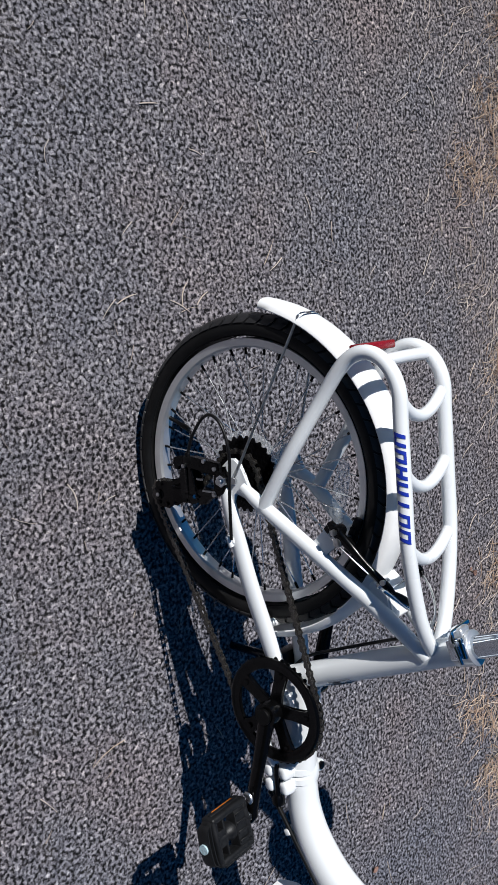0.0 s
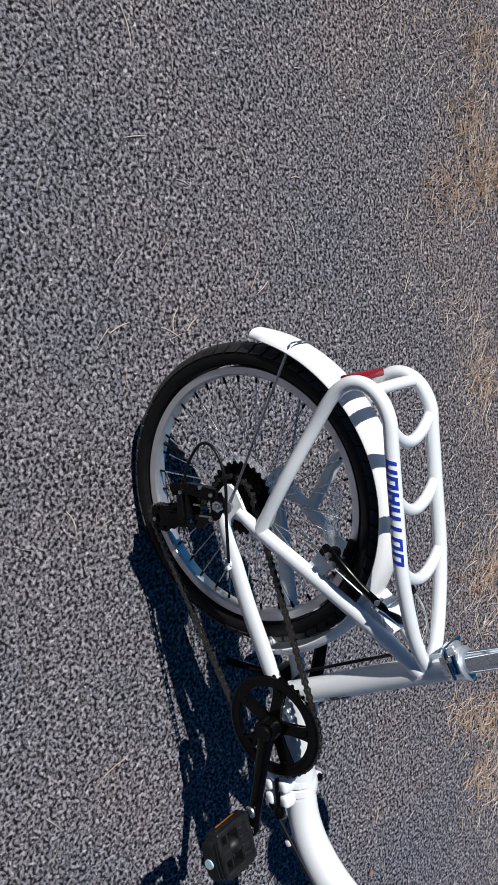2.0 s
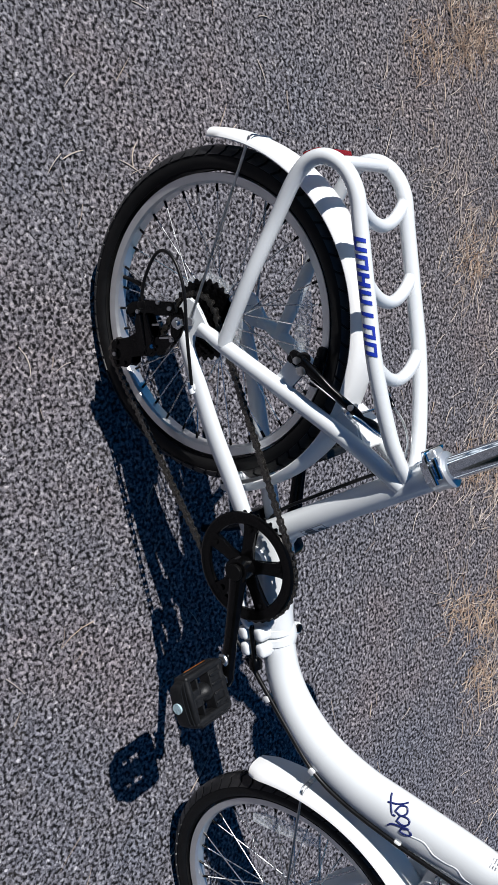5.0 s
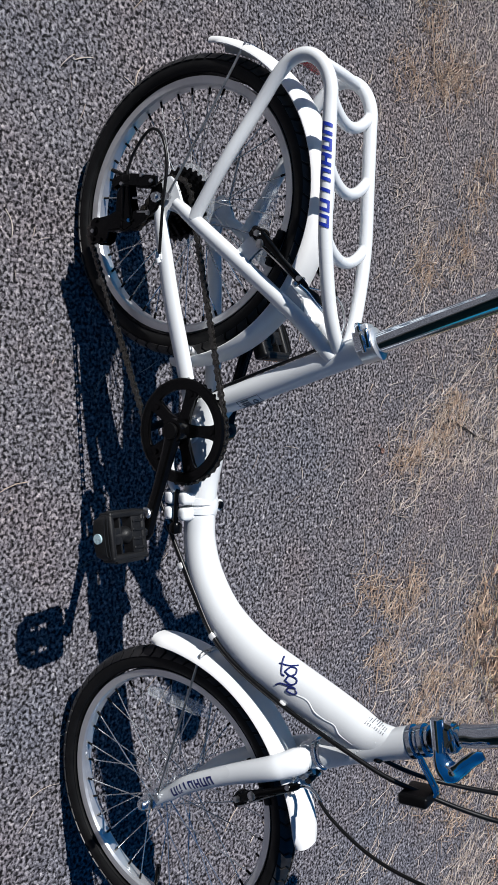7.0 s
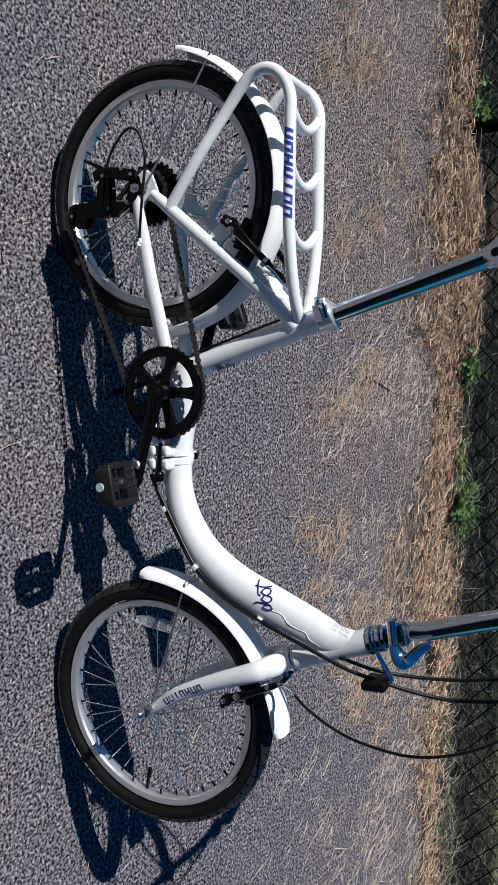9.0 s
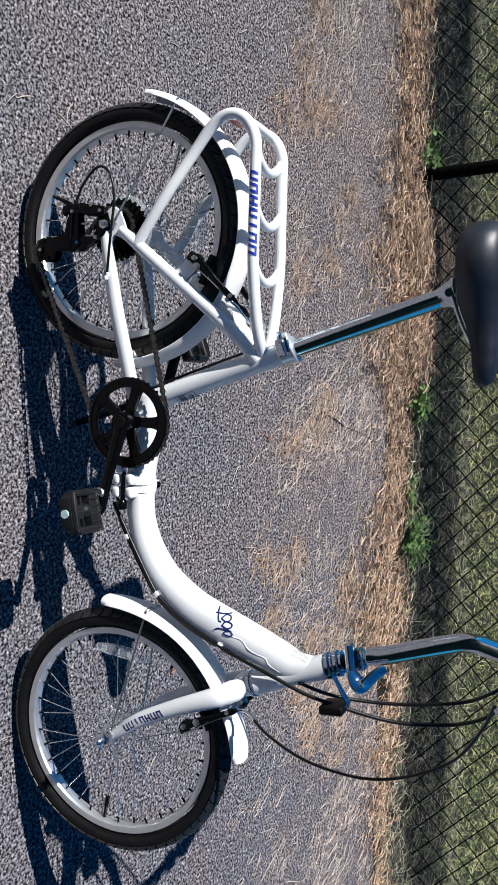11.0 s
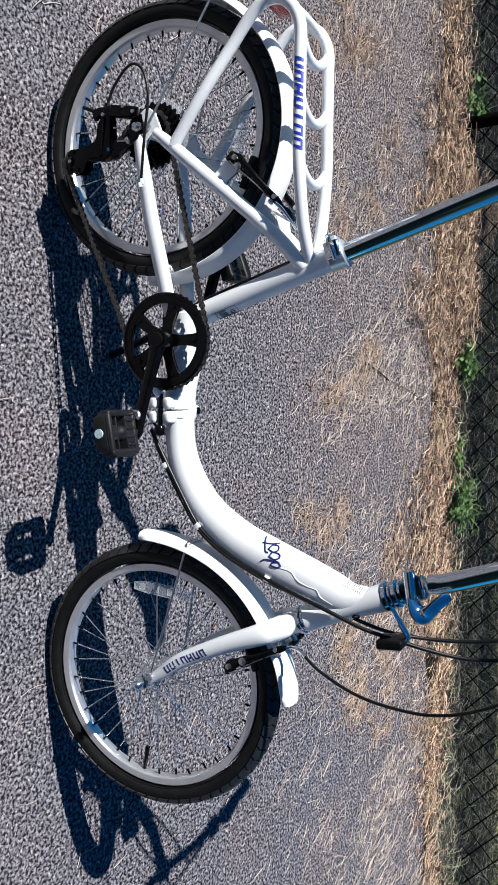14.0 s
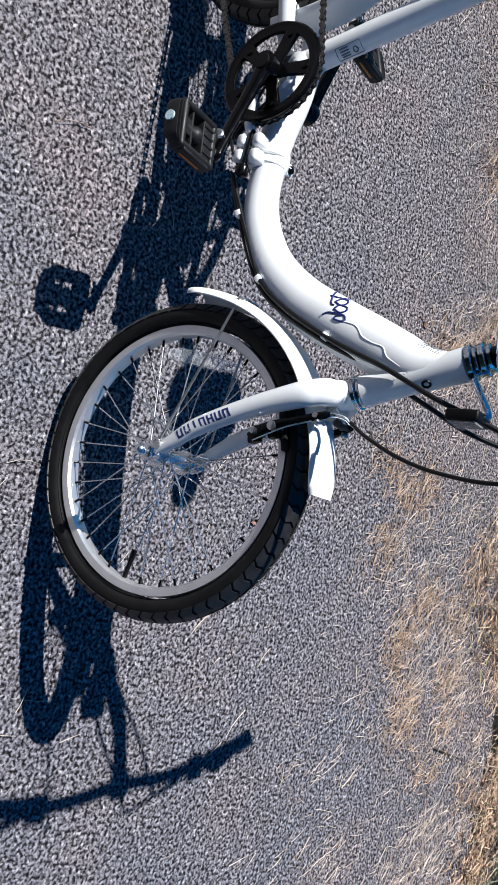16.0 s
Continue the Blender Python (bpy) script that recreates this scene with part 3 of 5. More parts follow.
chain_link_fence(2.02, -5.5, 6.0, 3.05, (-3.62, -0.57, 2.48, 5.5))


# ---- the bicycle ----
# Built upright with the rear wheel's hub over the origin, forward along x, then leant on its stand.
LEANING, WB, HUB = 11.0, 0.989, 0.247
bike = tagged(new("bicycle"), "white folding bicycle with rear rack and mudguards leaning on its stand", "bicycle")
bike.matrix_world = Matrix.Translation((0, 0, 0.0006)) @ rx(-LEANING)
STEER_FOOT, STEER_TOP = Vector((0.857, 0, 0.528)), Vector((0.797, 0, 0.690))
STEER = (STEER_TOP - STEER_FOOT).normalized()
TURNED = Matrix.Translation(STEER_FOOT) @ Matrix.Rotation(radians(2.3), 4, STEER) @ Matrix.Translation(-STEER_FOOT)


def steered(ob):
    ob.matrix_basis = TURNED @ ob.matrix_basis
    return ob


def up_axis(s, y=0.0, forward=0.0):
    """A point s metres up the steering axis from its foot, forward metres ahead of it."""
    s += 0.005 + 0.006 * max(0.0, min(1.0, (s - 0.01) / 0.15))
    q = STEER_FOOT + STEER * s + Vector((STEER.z, 0, -STEER.x)) * forward
    return (q.x, y, q.z)


# main tube and head
MAIN = [(0.50, 0.29), (0.56, 0.2925), (0.6175, 0.31), (0.6755, 0.349), (0.7235, 0.41), (0.7545, 0.475), (0.779, 0.535), (0.799, 0.587), (0.809, 0.624), (0.806, 0.658)]
MAIN_R = [(0.0255, 0.025), (0.0275, 0.026), (0.0308, 0.0275), (0.034, 0.0285), (0.0375, 0.029), (0.0392, 0.0295), (0.039, 0.029), (0.0365, 0.027), (0.030, 0.023), (0.021, 0.02)]
main_tube = part("main_tube", tube([(x, 0, z) for x, z in MAIN], MAIN_R, 28, 8), WHITE, bike, "thick curved white painted tube")
bm = bmesh.new()
sweep(bm, [up_axis(s) for s in (0.016, 0.05, 0.10, 0.155)], [0.0235, 0.0215, 0.0215, 0.0235], 28, 4)
head_tube = part("head_tube", bm, WHITE, bike)
bm = bmesh.new()
for k in range(13):
    q = k / 12
    s = 0.0565 + 0.054 * q
    sweep(bm, [up_axis(s - 0.001, -0.0178, 0.0012 - 0.016 * q), up_axis(s + 0.0002, -0.0195, 0.0042 - 0.016 * q), up_axis(s + 0.001, -0.0208, 0.0068 - 0.016 * q)], 0.0014, 6, 2)
part("weld_bead", bm, WHITE, head_tube)
bm = bmesh.new()
for a, b, r in ((0.002, 0.009, 0.0245), (0.0105, 0.015, 0.0225)):
    sweep(bm, [up_axis(a), up_axis(a + 0.001), up_axis(b - 0.001), up_axis(b)], [r - 0.002, r, r, r - 0.002], 28, 1)
part("lower_headset", bm, CHROME, head_tube, "chromed lower headset cup")
bm = bmesh.new()
for a, b, r in ((0.157, 0.165, 0.0245), (0.167, 0.172, 0.0215), (0.174, 0.182, 0.0235), (0.184, 0.190, 0.0195)):
    sweep(bm, [up_axis(a), up_axis(a + 0.001), up_axis(b - 0.001), up_axis(b)], [r - 0.002, r, r, r - 0.002], 28, 1)
part("upper_headset", bm, CHROME, head_tube, "chromed upper headset rings and locknut")


bm = bmesh.new()
port = Vector(up_axis(0.1034, -0.0125, 0.0175))
face = Vector((0.78, -0.55, 0.3)).normalized()
ea = face.orthogonal().normalized()
eb = face.cross(ea)
sweep(bm, [tuple(port + (ea * math.cos(q) + eb * math.sin(q)) * 0.0052) for q in (2 * math.pi * i / 14 for i in range(15))], 0.0018, 8, 1, tuple(face))
part("cable_port", bm, BLACK_PLASTIC, head_tube, "small black rubber cable port")


def main_surface(x, z, lift=0.0006):
    """The near face of the main tube over a point of its side view."""
    best = None
    for (ax, az), (bx, bz), ra, rb in zip(MAIN, MAIN[1:], MAIN_R, MAIN_R[1:]):
        d = Vector((bx - ax, bz - az))
        f = max(0, min(1, ((x - ax) * d.x + (z - az) * d.y) / d.length_squared))
        off = math.hypot(x - ax - d.x * f, z - az - d.y * f)
        if best is None or off < best[0]:
            best = (off, ra[0] + (rb[0] - ra[0]) * f, ra[1] + (rb[1] - ra[1]) * f)
    off, rn, rs = best
    return (x, -rs * math.sqrt(max(0.0, 1 - (off / rn) ** 2)) - lift, z)


# script mark on the tube, as plain strokes
mark = bmesh.new()
for stroke in ([(0.722, 0.47), (0.724, 0.485), (0.723, 0.497)], [(0.713, 0.472), (0.726, 0.475), (0.736, 0.478), (0.738, 0.483)],
               [(0.732, 0.482), (0.726, 0.488), (0.727, 0.497), (0.733, 0.499), (0.737, 0.492), (0.732, 0.482)],
               [(0.744, 0.485), (0.737, 0.491), (0.74, 0.503), (0.746, 0.503), (0.749, 0.495), (0.744, 0.485)],
               [(0.754, 0.47), (0.75, 0.478), (0.751, 0.491), (0.753, 0.503), (0.76, 0.507), (0.762, 0.5), (0.759, 0.49), (0.754, 0.493), (0.753, 0.503)]):
    sweep(mark, [main_surface(x, z, 0.0) for x, z in smooth_path(stroke, 4)], 0.0015, 6, 1)
part("script_mark", mark, NAVY, main_tube, "dark blue handwritten-style mark")
bars = bmesh.new()
n2 = Vector((0.94, -0.35))
for i in range(9):
    a = Vector((0.7795, 0.619)).lerp(Vector((0.7895, 0.6475)), i / 8)
    for lo, hi in (((-0.004, -0.0005), (0.0015, 0.0045)) if i % 3 else ((-0.004, 0.0045),)):
        sweep(bars, [main_surface(a.x + n2.x * lo, a.y + n2.y * lo, -0.0004), main_surface(a.x + n2.x * hi, a.y + n2.y * hi, -0.0004)], 0.0008, 5, 1)
part("sticker", bars, DECAL, main_tube, "small printed sticker with illegible lines")
# wave line along the tube
wave = bmesh.new()
sweep(wave, [main_surface(x, z, -0.0008) for x, z in ((0.762, 0.506), (0.767, 0.526), (0.781, 0.539), (0.789, 0.556), (0.794, 0.573), (0.806, 0.581), (0.817, 0.601))], 0.0017, 8, 6)
part("wave_emboss", wave, WHITE, main_tube)

# hinge in the middle of the frame
bm = bmesh.new()
for x in (0.487, 0.503):
    sweep(bm, [(x - 0.0065, 0, 0.2885), (x - 0.005, 0, 0.2885), (x + 0.005, 0, 0.2885), (x + 0.0065, 0, 0.2885)], [(0.0262, 0.0262), (0.0285, 0.0285), (0.0285, 0.0285), (0.0262, 0.0262)], 28, 1)
sweep(bm, [(0.478, 0, 0.2895), (0.484, 0.003, 0.29), (0.494, 0.005, 0.2905), (0.504, 0.003, 0.29), (0.51, 0, 0.2895)], [(0.025, 0.0245), (0.027, 0.0265), (0.0275, 0.027), (0.027, 0.0265), (0.025, 0.0245)], 28, 3)
hinge = part("hinge", bm, WHITE, bike, "white cast folding hinge")
# knuckles on the pin at the far side
for x0, x1, z in ((0.478, 0.5, 0.281), (0.486, 0.507, 0.299)):
    bm = bmesh.new()
    rod(bm, (0.4955, 0.031, z - 0.009), (0.4955, 0.031, z + 0.009), 0.0098, 18)
    block(bm, ((x0 + x1) / 2, 0.021, z), (x1 - x0, 0.02, 0.016), None, 0.003, 3)
    part("knuckle", bm, WHITE, hinge)
bm = bmesh.new()
sweep(bm, [(0.4955, 0.031, 0.303), (0.4955, 0.031, 0.308), (0.4955, 0.0305, 0.3115), (0.4955, 0.0305, 0.3128)], [0.0066, 0.0068, 0.0066, 0.0042], 16, 1)
part("hinge_pin", bm, BLACK_METAL, hinge, "black hinge pin")
# cast web over the joint: a sloping plate on each half
for outline, ya, yb in (([(0.452, 0.303), (0.47, 0.311), (0.49, 0.3155), (0.4925, 0.303), (0.47, 0.295)], -0.012, 0.016),
                        ([(0.4965, 0.303), (0.4965, 0.3155), (0.51, 0.311), (0.52, 0.306), (0.516, 0.297)], -0.01, 0.017)):
    bm = bmesh.new()
    plate(bm, outline, ya, yb, 0.003)
    part("web", bm, WHITE, hinge)
# paired clamp lugs, the through bolt and the folded lever on the near side
for x in (0.4815, 0.5075):
    for z in (0.2595, 0.2885):
        bm = bmesh.new()
        block(bm, (x, -0.037, z), (0.0215, 0.023, 0.0185), rx(14), 0.006, 3)
        part("clamp_lug", bm, WHITE, hinge)
for x, wide in ((0.4815, 0.02), (0.5075, 0.02)):
    bm = bmesh.new()
    block(bm, (x, -0.026, 0.274), (wide, 0.024, 0.046), rx(8), 0.006, 3)
    part("clamp_jaw", bm, WHITE, hinge)
bm = bmesh.new()
rod(bm, (0.466, -0.043, 0.2745), (0.528, -0.043, 0.2735), 0.0046, 12)
sweep(bm, [(0.522, -0.041, 0.272), (0.527, -0.041, 0.272), (0.538, -0.04, 0.271), (0.541, -0.04, 0.271)], [0.007, 0.0105, 0.0105, 0.006], 16, 1)
part("hinge_bolt", bm, BLACK_METAL, hinge)
bm = bmesh.new()
sweep(bm, [(0.47, -0.042, 0.272), (0.455, -0.046, 0.266), (0.43, -0.046, 0.262), (0.405, -0.044, 0.262)], [(0.008, 0.006), (0.009, 0.005), (0.008, 0.004), (0.005, 0.003)], 12, 5)
part("hinge_lever", bm, WHITE, hinge)

# rear beam, bottom bracket, seat tube
bm = bmesh.new()
sweep(bm, [(0.488, 0, 0.2895), (0.45, 0, 0.292), (0.40, 0, 0.299), (0.35, 0, 0.305), (0.32, 0, 0.308)], [(0.0275, 0.026), (0.029, 0.027), (0.033, 0.027), (0.032, 0.026), (0.026, 0.022)], 24, 5)
sweep(bm, [(0.37, -0.036, 0.285), (0.37, -0.0355, 0.285), (0.37, 0.0355, 0.285), (0.37, 0.036, 0.285)], 0.0225, 24, 1)
beam = part("rear_beam", bm, WHITE, bike)
bm = bmesh.new()
sweep(bm, [(0.334, 0, 0.296), (0.318, 0, 0.343), (0.276, 0, 0.465), (0.2355, 0, 0.585)], [0.0205, 0.0205, 0.0205, 0.0205], 26, 4)
seat_tube = part("seat_tube", bm, WHITE, bike)
bm = bmesh.new()
plate(bm, [(0.325, 0.35), (0.34, 0.345), (0.362, 0.325), (0.35, 0.315), (0.32, 0.32)], -0.008, 0.008, 0.002)
part("gusset", bm, WHITE, beam)


def seat_tube_patch(s, q):
    """A point on the seat tube's skin: s from foot to top, q degrees round from the near side to the front."""
    a, b = Vector((0.318, 0, 0.343)), Vector((0.2355, 0, 0.585))
    d = (b - a).normalized()
    f = Vector((d.z, 0, -d.x))
    return a.lerp(b, s) + (Vector((0, -1, 0)) * math.cos(radians(q)) + f * math.sin(radians(q))) * 0.0209


bm = bmesh.new()
corners = [seat_tube_patch(*p) for p in ((0.09, 35), (0.09, 65), (0.09, 95), (0.25, 95), (0.25, 65), (0.25, 35), (0.09, 35))]
sweep(bm, corners, 0.0007, 5, 1)
for i in range(4):
    sweep(bm, [seat_tube_patch(0.115, 45 + 12 * i), seat_tube_patch(0.17, 45 + 12 * i)], 0.0012, 5, 1)
sweep(bm, [seat_tube_patch(0.21 + 0.015 * math.cos(q), 68 + 14 * math.sin(q)) for q in (0, 1, 2, 3, 4, 5, 6.28)], 0.0012, 5, 1)
part("sticker", bm, DECAL, seat_tube, "small printed safety sticker with illegible lines")

# seat clamp, post and saddle
bm = bmesh.new()
SP = Vector((0.150 - 0.2355, 0, 0.864 - 0.600)).normalized()


def up_post(s, y=0.0, back=0.0):
    q = Vector((0.2355, 0, 0.585)) + SP * s + Vector((-SP.z, 0, SP.x)) * back
    return (q.x, y, q.z)


sweep(bm, [up_post(-0.006), up_post(-0.004), up_post(0.018), up_post(0.02)], [0.0222, 0.0238, 0.0238, 0.0222], 28, 1)
sweep(bm, [up_post(0.0175), up_post(0.0185), up_post(0.0225), up_post(0.0235)], [0.0236, 0.025, 0.025, 0.0236], 28, 1)
block(bm, up_post(0.007, -0.003, 0.026), (0.014, 0.026, 0.022), ry(-17), 0.004, 3)
clamp = part("seat_clamp", bm, ALLOY, bike, "polished alloy quick-release seat clamp")
bm = bmesh.new()
block(bm, up_post(0.008, -0.0245, 0.008), (0.03, 0.006, 0.026), ry(-17), 0.0026, 3)
part("side_plate", bm, CHROME, clamp)
bm = bmesh.new()
rod(bm, up_post(0.007, 0.026, 0.031), up_post(0.007, -0.026, 0.031), 0.004)
sweep(bm, [up_post(0.007, -0.025, 0.031), up_post(0.008, -0.029, 0.024), up_post(0.01, -0.0305, 0.008), up_post(0.011, -0.03, -0.012)], [(0.0045, 0.0035), (0.005, 0.0035), (0.0045, 0.003), (0.0035, 0.002)], 10, 5)
part("lever", bm, CHROME, clamp)
bm = bmesh.new()
rod(bm, up_post(0.009, -0.026, 0.016), up_post(0.009, -0.032, 0.016), 0.0058, 14)
rod(bm, up_post(0.009, -0.0315, 0.016), up_post(0.009, -0.034, 0.016), 0.0033, 6)
part("bolt_head", bm, STEEL, clamp)
seat_post = part("seat_post", tube([up_post(-0.02), up_post(0.02), up_post(0.16), up_post(0.306)], 0.0165, 28, 2), CHROME, bike, "long chromed seat post")
bm = bmesh.new()
block(bm, up_post(0.322), (0.05, 0.036, 0.018), ry(-4), 0.005)
sweep(bm, [up_post(0.294), up_post(0.3), up_post(0.311), up_post(0.322)], [(0.0172, 0.0172), (0.019, 0.018), (0.022, 0.02), (0.026, 0.022)], 24, 3)
rod(bm, up_post(0.315, -0.028), up_post(0.315, 0.028), 0.007, 14)
sweep(bm, [up_post(0.317, -0.021, 0.008), up_post(0.317, -0.021, 0.0), up_post(0.320, -0.021, -0.06), up_post(0.332, -0.02, -0.12)], 0.0035, 8, 5)
sweep(bm, [up_post(0.317, 0.021, 0.008), up_post(0.317, 0.021, 0.0), up_post(0.320, 0.021, -0.06), up_post(0.332, 0.02, -0.12)], 0.0035, 8, 5)
part("saddle_clamp", bm, CHROME, seat_post, "chromed saddle clamp and rails")
bm = bmesh.new()
rows = []
for x, half, top, low in ((0.012, 0.03, 0.942, 0.915), (0.022, 0.066, 0.955, 0.903), (0.045, 0.092, 0.962, 0.893), (0.075, 0.1, 0.962, 0.889), (0.11, 0.094, 0.958, 0.888),
                          (0.14, 0.076, 0.954, 0.889), (0.17, 0.056, 0.951, 0.895), (0.20, 0.042, 0.949, 0.902), (0.235, 0.034, 0.948, 0.908), (0.265, 0.03, 0.945, 0.91), (0.284, 0.022, 0.938, 0.912), (0.29, 0.01, 0.93, 0.916)):
    prof = [(-0.9, low), (-1.0, low + 0.35 * (top - low)), (-0.93, low + 0.75 * (top - low)), (-0.7, top - 0.003), (-0.35, top), (-0.1, top - 0.003), (0.1, top - 0.003), (0.35, top), (0.7, top - 0.003), (0.93, low + 0.75 * (top - low)), (1.0, low + 0.35 * (top - low)), (0.9, low)]
    rows.append([bm.verts.new((0.012 + x * 0.962, half * f, z + 0.017)) for f, z in prof])
for a, b in zip(rows, rows[1:]):
    for k in range(12):
        bm.faces.new((a[k], a[(k + 1) % 12], b[(k + 1) % 12], b[k]))
bm.faces.new(rows[0])
bm.faces.new(rows[-1][::-1])
bmesh.ops.subdivide_edges(bm, edges=bm.edges[:], cuts=1, use_grid_fill=True, smooth=0.8)
part("saddle", bm, SADDLE, bike, "smooth black padded saddle", 60)

# stays and dropouts
for side in (-1, 1):
    y = side
    bm = bmesh.new()
    sweep(bm, [(0.012, y * 0.072, 0.243), (0.06, y * 0.07, 0.250), (0.16, y * 0.058, 0.262), (0.24, y * 0.044, 0.274), (0.325, y * 0.03, 0.287)], [(0.0105, 0.009), (0.0125, 0.01), (0.0145, 0.011), (0.0145, 0.0115), (0.0135, 0.011)], 18, 6)
    part("chain_stay", bm, WHITE, bike)
    bm = bmesh.new()
    sweep(bm, [(0.01, y * 0.072, 0.277), (0.035, y * 0.071, 0.308), (0.09, y * 0.057, 0.3705), (0.16, y * 0.040, 0.451), (0.205, y * 0.028, 0.499), (0.252, y * 0.014, 0.538)], [(0.009, 0.008), (0.0115, 0.01), (0.0125, 0.01), (0.0125, 0.01), (0.0125, 0.01), (0.0115, 0.009)], 18, 6)
    part("seat_stay", bm, WHITE, bike)
    bm = bmesh.new()
    plate(bm, [(-0.033, 0.256), (-0.033, 0.266), (-0.024, 0.277), (-0.008, 0.281), (0.006, 0.288), (0.022, 0.298), (0.032, 0.29), (0.022, 0.274), (0.018, 0.262), (0.04, 0.258), (0.038, 0.24), (0.012, 0.231), (-0.012, 0.232), (-0.024, 0.246)], y * 0.068, y * 0.0745, 0.0015)
    dropout = part("dropout", bm, WHITE, bike)
    bm = bmesh.new()
    lathe(bm, [(0.0045, -0.006), (0.0095, -0.005), (0.0095, 0.004), (0.013, 0.005), (0.013, 0.008)] if side < 0 else [(0.013, -0.008), (0.013, -0.005), (0.0095, -0.004), (0.0095, 0.005), (0.0045, 0.006)], (0, y * 0.083, 0.247), 6)
    part("axle_nut", bm, BRIGHT, dropout, "zinc-plated axle nut")
part("stay_bridge", tube([(0.236, -0.042, 0.274), (0.24, 0, 0.276), (0.236, 0.042, 0.274)], 0.007, 12, 3, (0, 0, 1)), WHITE, bike)
part("brake_bridge", tube([(0.195, -0.034, 0.49), (0.193, 0, 0.492), (0.195, 0.034, 0.49)], 0.007, 12, 3, (0, 0, 1)), WHITE, bike)


# wheels
def wheel(name, x, flange, label):
    """A spoked wheel about the y axis with its own centre as origin. flange: y of the two spoke flanges."""
    rim_prof = [(0.2085, -0.0115), (0.210, -0.0125), (0.2095, -0.0135), (0.203, -0.0132), (0.1985, -0.0124), (0.1955, -0.0085), (0.1948, 0), (0.1955, 0.0085), (0.1985, 0.0124), (0.203, 0.0132), (0.2095, 0.0135), (0.210, 0.0125), (0.2085, 0.0115), (0.203, 0.009), (0.203, -0.009)]
    w = part(name, lathe(bmesh.new(), rim_prof, n=120, closed=True), ALLOY, bike, label, 30)
    w.location = (x, 0, HUB)
    prof = []
    for k in range(22):
        q = radians(-128 + 256 * k / 21)
        prof.append((0.2255 + 0.0205 * math.cos(q) * (1.0 if math.cos(q) > 0 else 0.85), 0.0225 * math.sin(q)))
    tyre = part("tyre", lathe(bmesh.new(), prof, n=128, closed=True), RUBBER, w, "black rubber tyre with grooved road tread", 50)
    # raised tread blocks on both shoulders, with sipes between
    bm = bmesh.new()
    count = 62
    for i in range(count):
        for s in (-1, 1):
            q0 = 2 * math.pi * (i + (0.5 if s > 0 else 0)) / count
            grid = []
            for deg, lag in ((6, 0.0), (26, 0.026), (46, 0.014), (68, 0.04)):
                grid.append([(q0 + f * 0.082 + lag, radians(deg)) for f in (0.0, 0.5, 1.0)])

            def skin(a, d, lift):
                r = 0.2255 + (0.0205 + lift) * math.cos(d)
                return (r * math.cos(a), s * (0.0225 + lift) * math.sin(d), r * math.sin(a))
            top = [[bm.verts.new(skin(a, d, 0.0023)) for a, d in row] for row in grid]
            low = [[bm.verts.new(skin(a, d, -0.0006)) for a, d in row] for row in grid]
            for j in range(3):
                for k in range(2):
                    bm.faces.new((top[j][k], top[j][k + 1], top[j + 1][k + 1], top[j + 1][k]))
            rim_t = [top[0][0], top[0][1], top[0][2], top[1][2], top[2][2], top[3][2], top[3][1], top[3][0], top[2][0], top[1][0]]
            rim_l = [low[0][0], low[0][1], low[0][2], low[1][2], low[2][2], low[3][2], low[3][1], low[3][0], low[2][0], low[1][0]]
            for k in range(10):
                bm.faces.new((rim_t[k], rim_t[(k + 1) % 10], rim_l[(k + 1) % 10], rim_l[k]))
    tagged(part("tread", bm, TREAD, tyre, angle=30), kind="stuff")
    bm = bmesh.new()
    for y in (-0.0172, 0.0172):
        lathe(bm, [(0.2135, y - 0.0013), (0.2148, y), (0.2135, y + 0.0013)], n=96, closed=True)
    part("bead_line", bm, RUBBER, tyre)
    fa, fb = flange
    hub_prof = [(0.006, fa - 0.012), (0.012, fa - 0.010), (0.014, fa - 0.003), (0.0195, fa - 0.0015), (0.0195, fa + 0.0015), (0.013, fa + 0.004), (0.0105, fa + 0.012),
                (0.0105, fb - 0.012), (0.013, fb - 0.004), (0.0195, fb - 0.0015), (0.0195, fb + 0.0015), (0.014, fb + 0.003), (0.012, fb + 0.010), (0.006, fb + 0.012)]
    part("hub", lathe(bmesh.new(), hub_prof, n=28), BRIGHT, w, "silver hub shell", 30)
    # thirty-six crossed spokes: four kinds, each turned round nine times
    for kind in range(4):
        y, lead = (fa, fb)[kind % 2], (1 if kind < 2 else -1)
        at = radians(10 * kind)
        hub_q = at + lead * radians(62)
        bm = bmesh.new()
        inner, outer = (0.0175 * math.cos(hub_q), y, 0.0175 * math.sin(hub_q)), (0.195 * math.cos(at), 0.002 if y > 0 else -0.002, 0.195 * math.sin(at))
        rod(bm, inner, outer, 0.00105, 7)
        spoke = mesh_from("spoke", bm, SPOKE)
        bm = bmesh.new()
        tip = tuple(o + (i - o) * 0.058 for i, o in zip(inner, outer))
        rod(bm, tuple(o * 1.02 if k != 1 else o for k, o in enumerate(outer)), tip, 0.0021, 8)
        nipple = mesh_from("nipple", bm, BLACK_METAL)
        for k in range(9):
            ob = new("spoke", spoke)
            ob.parent = w
            ob.rotation_euler = (0, radians(40 * k), 0)
            nb = new("nipple", nipple)
            nb.parent = w
            nb.rotation_euler = (0, radians(40 * k), 0)
    return w


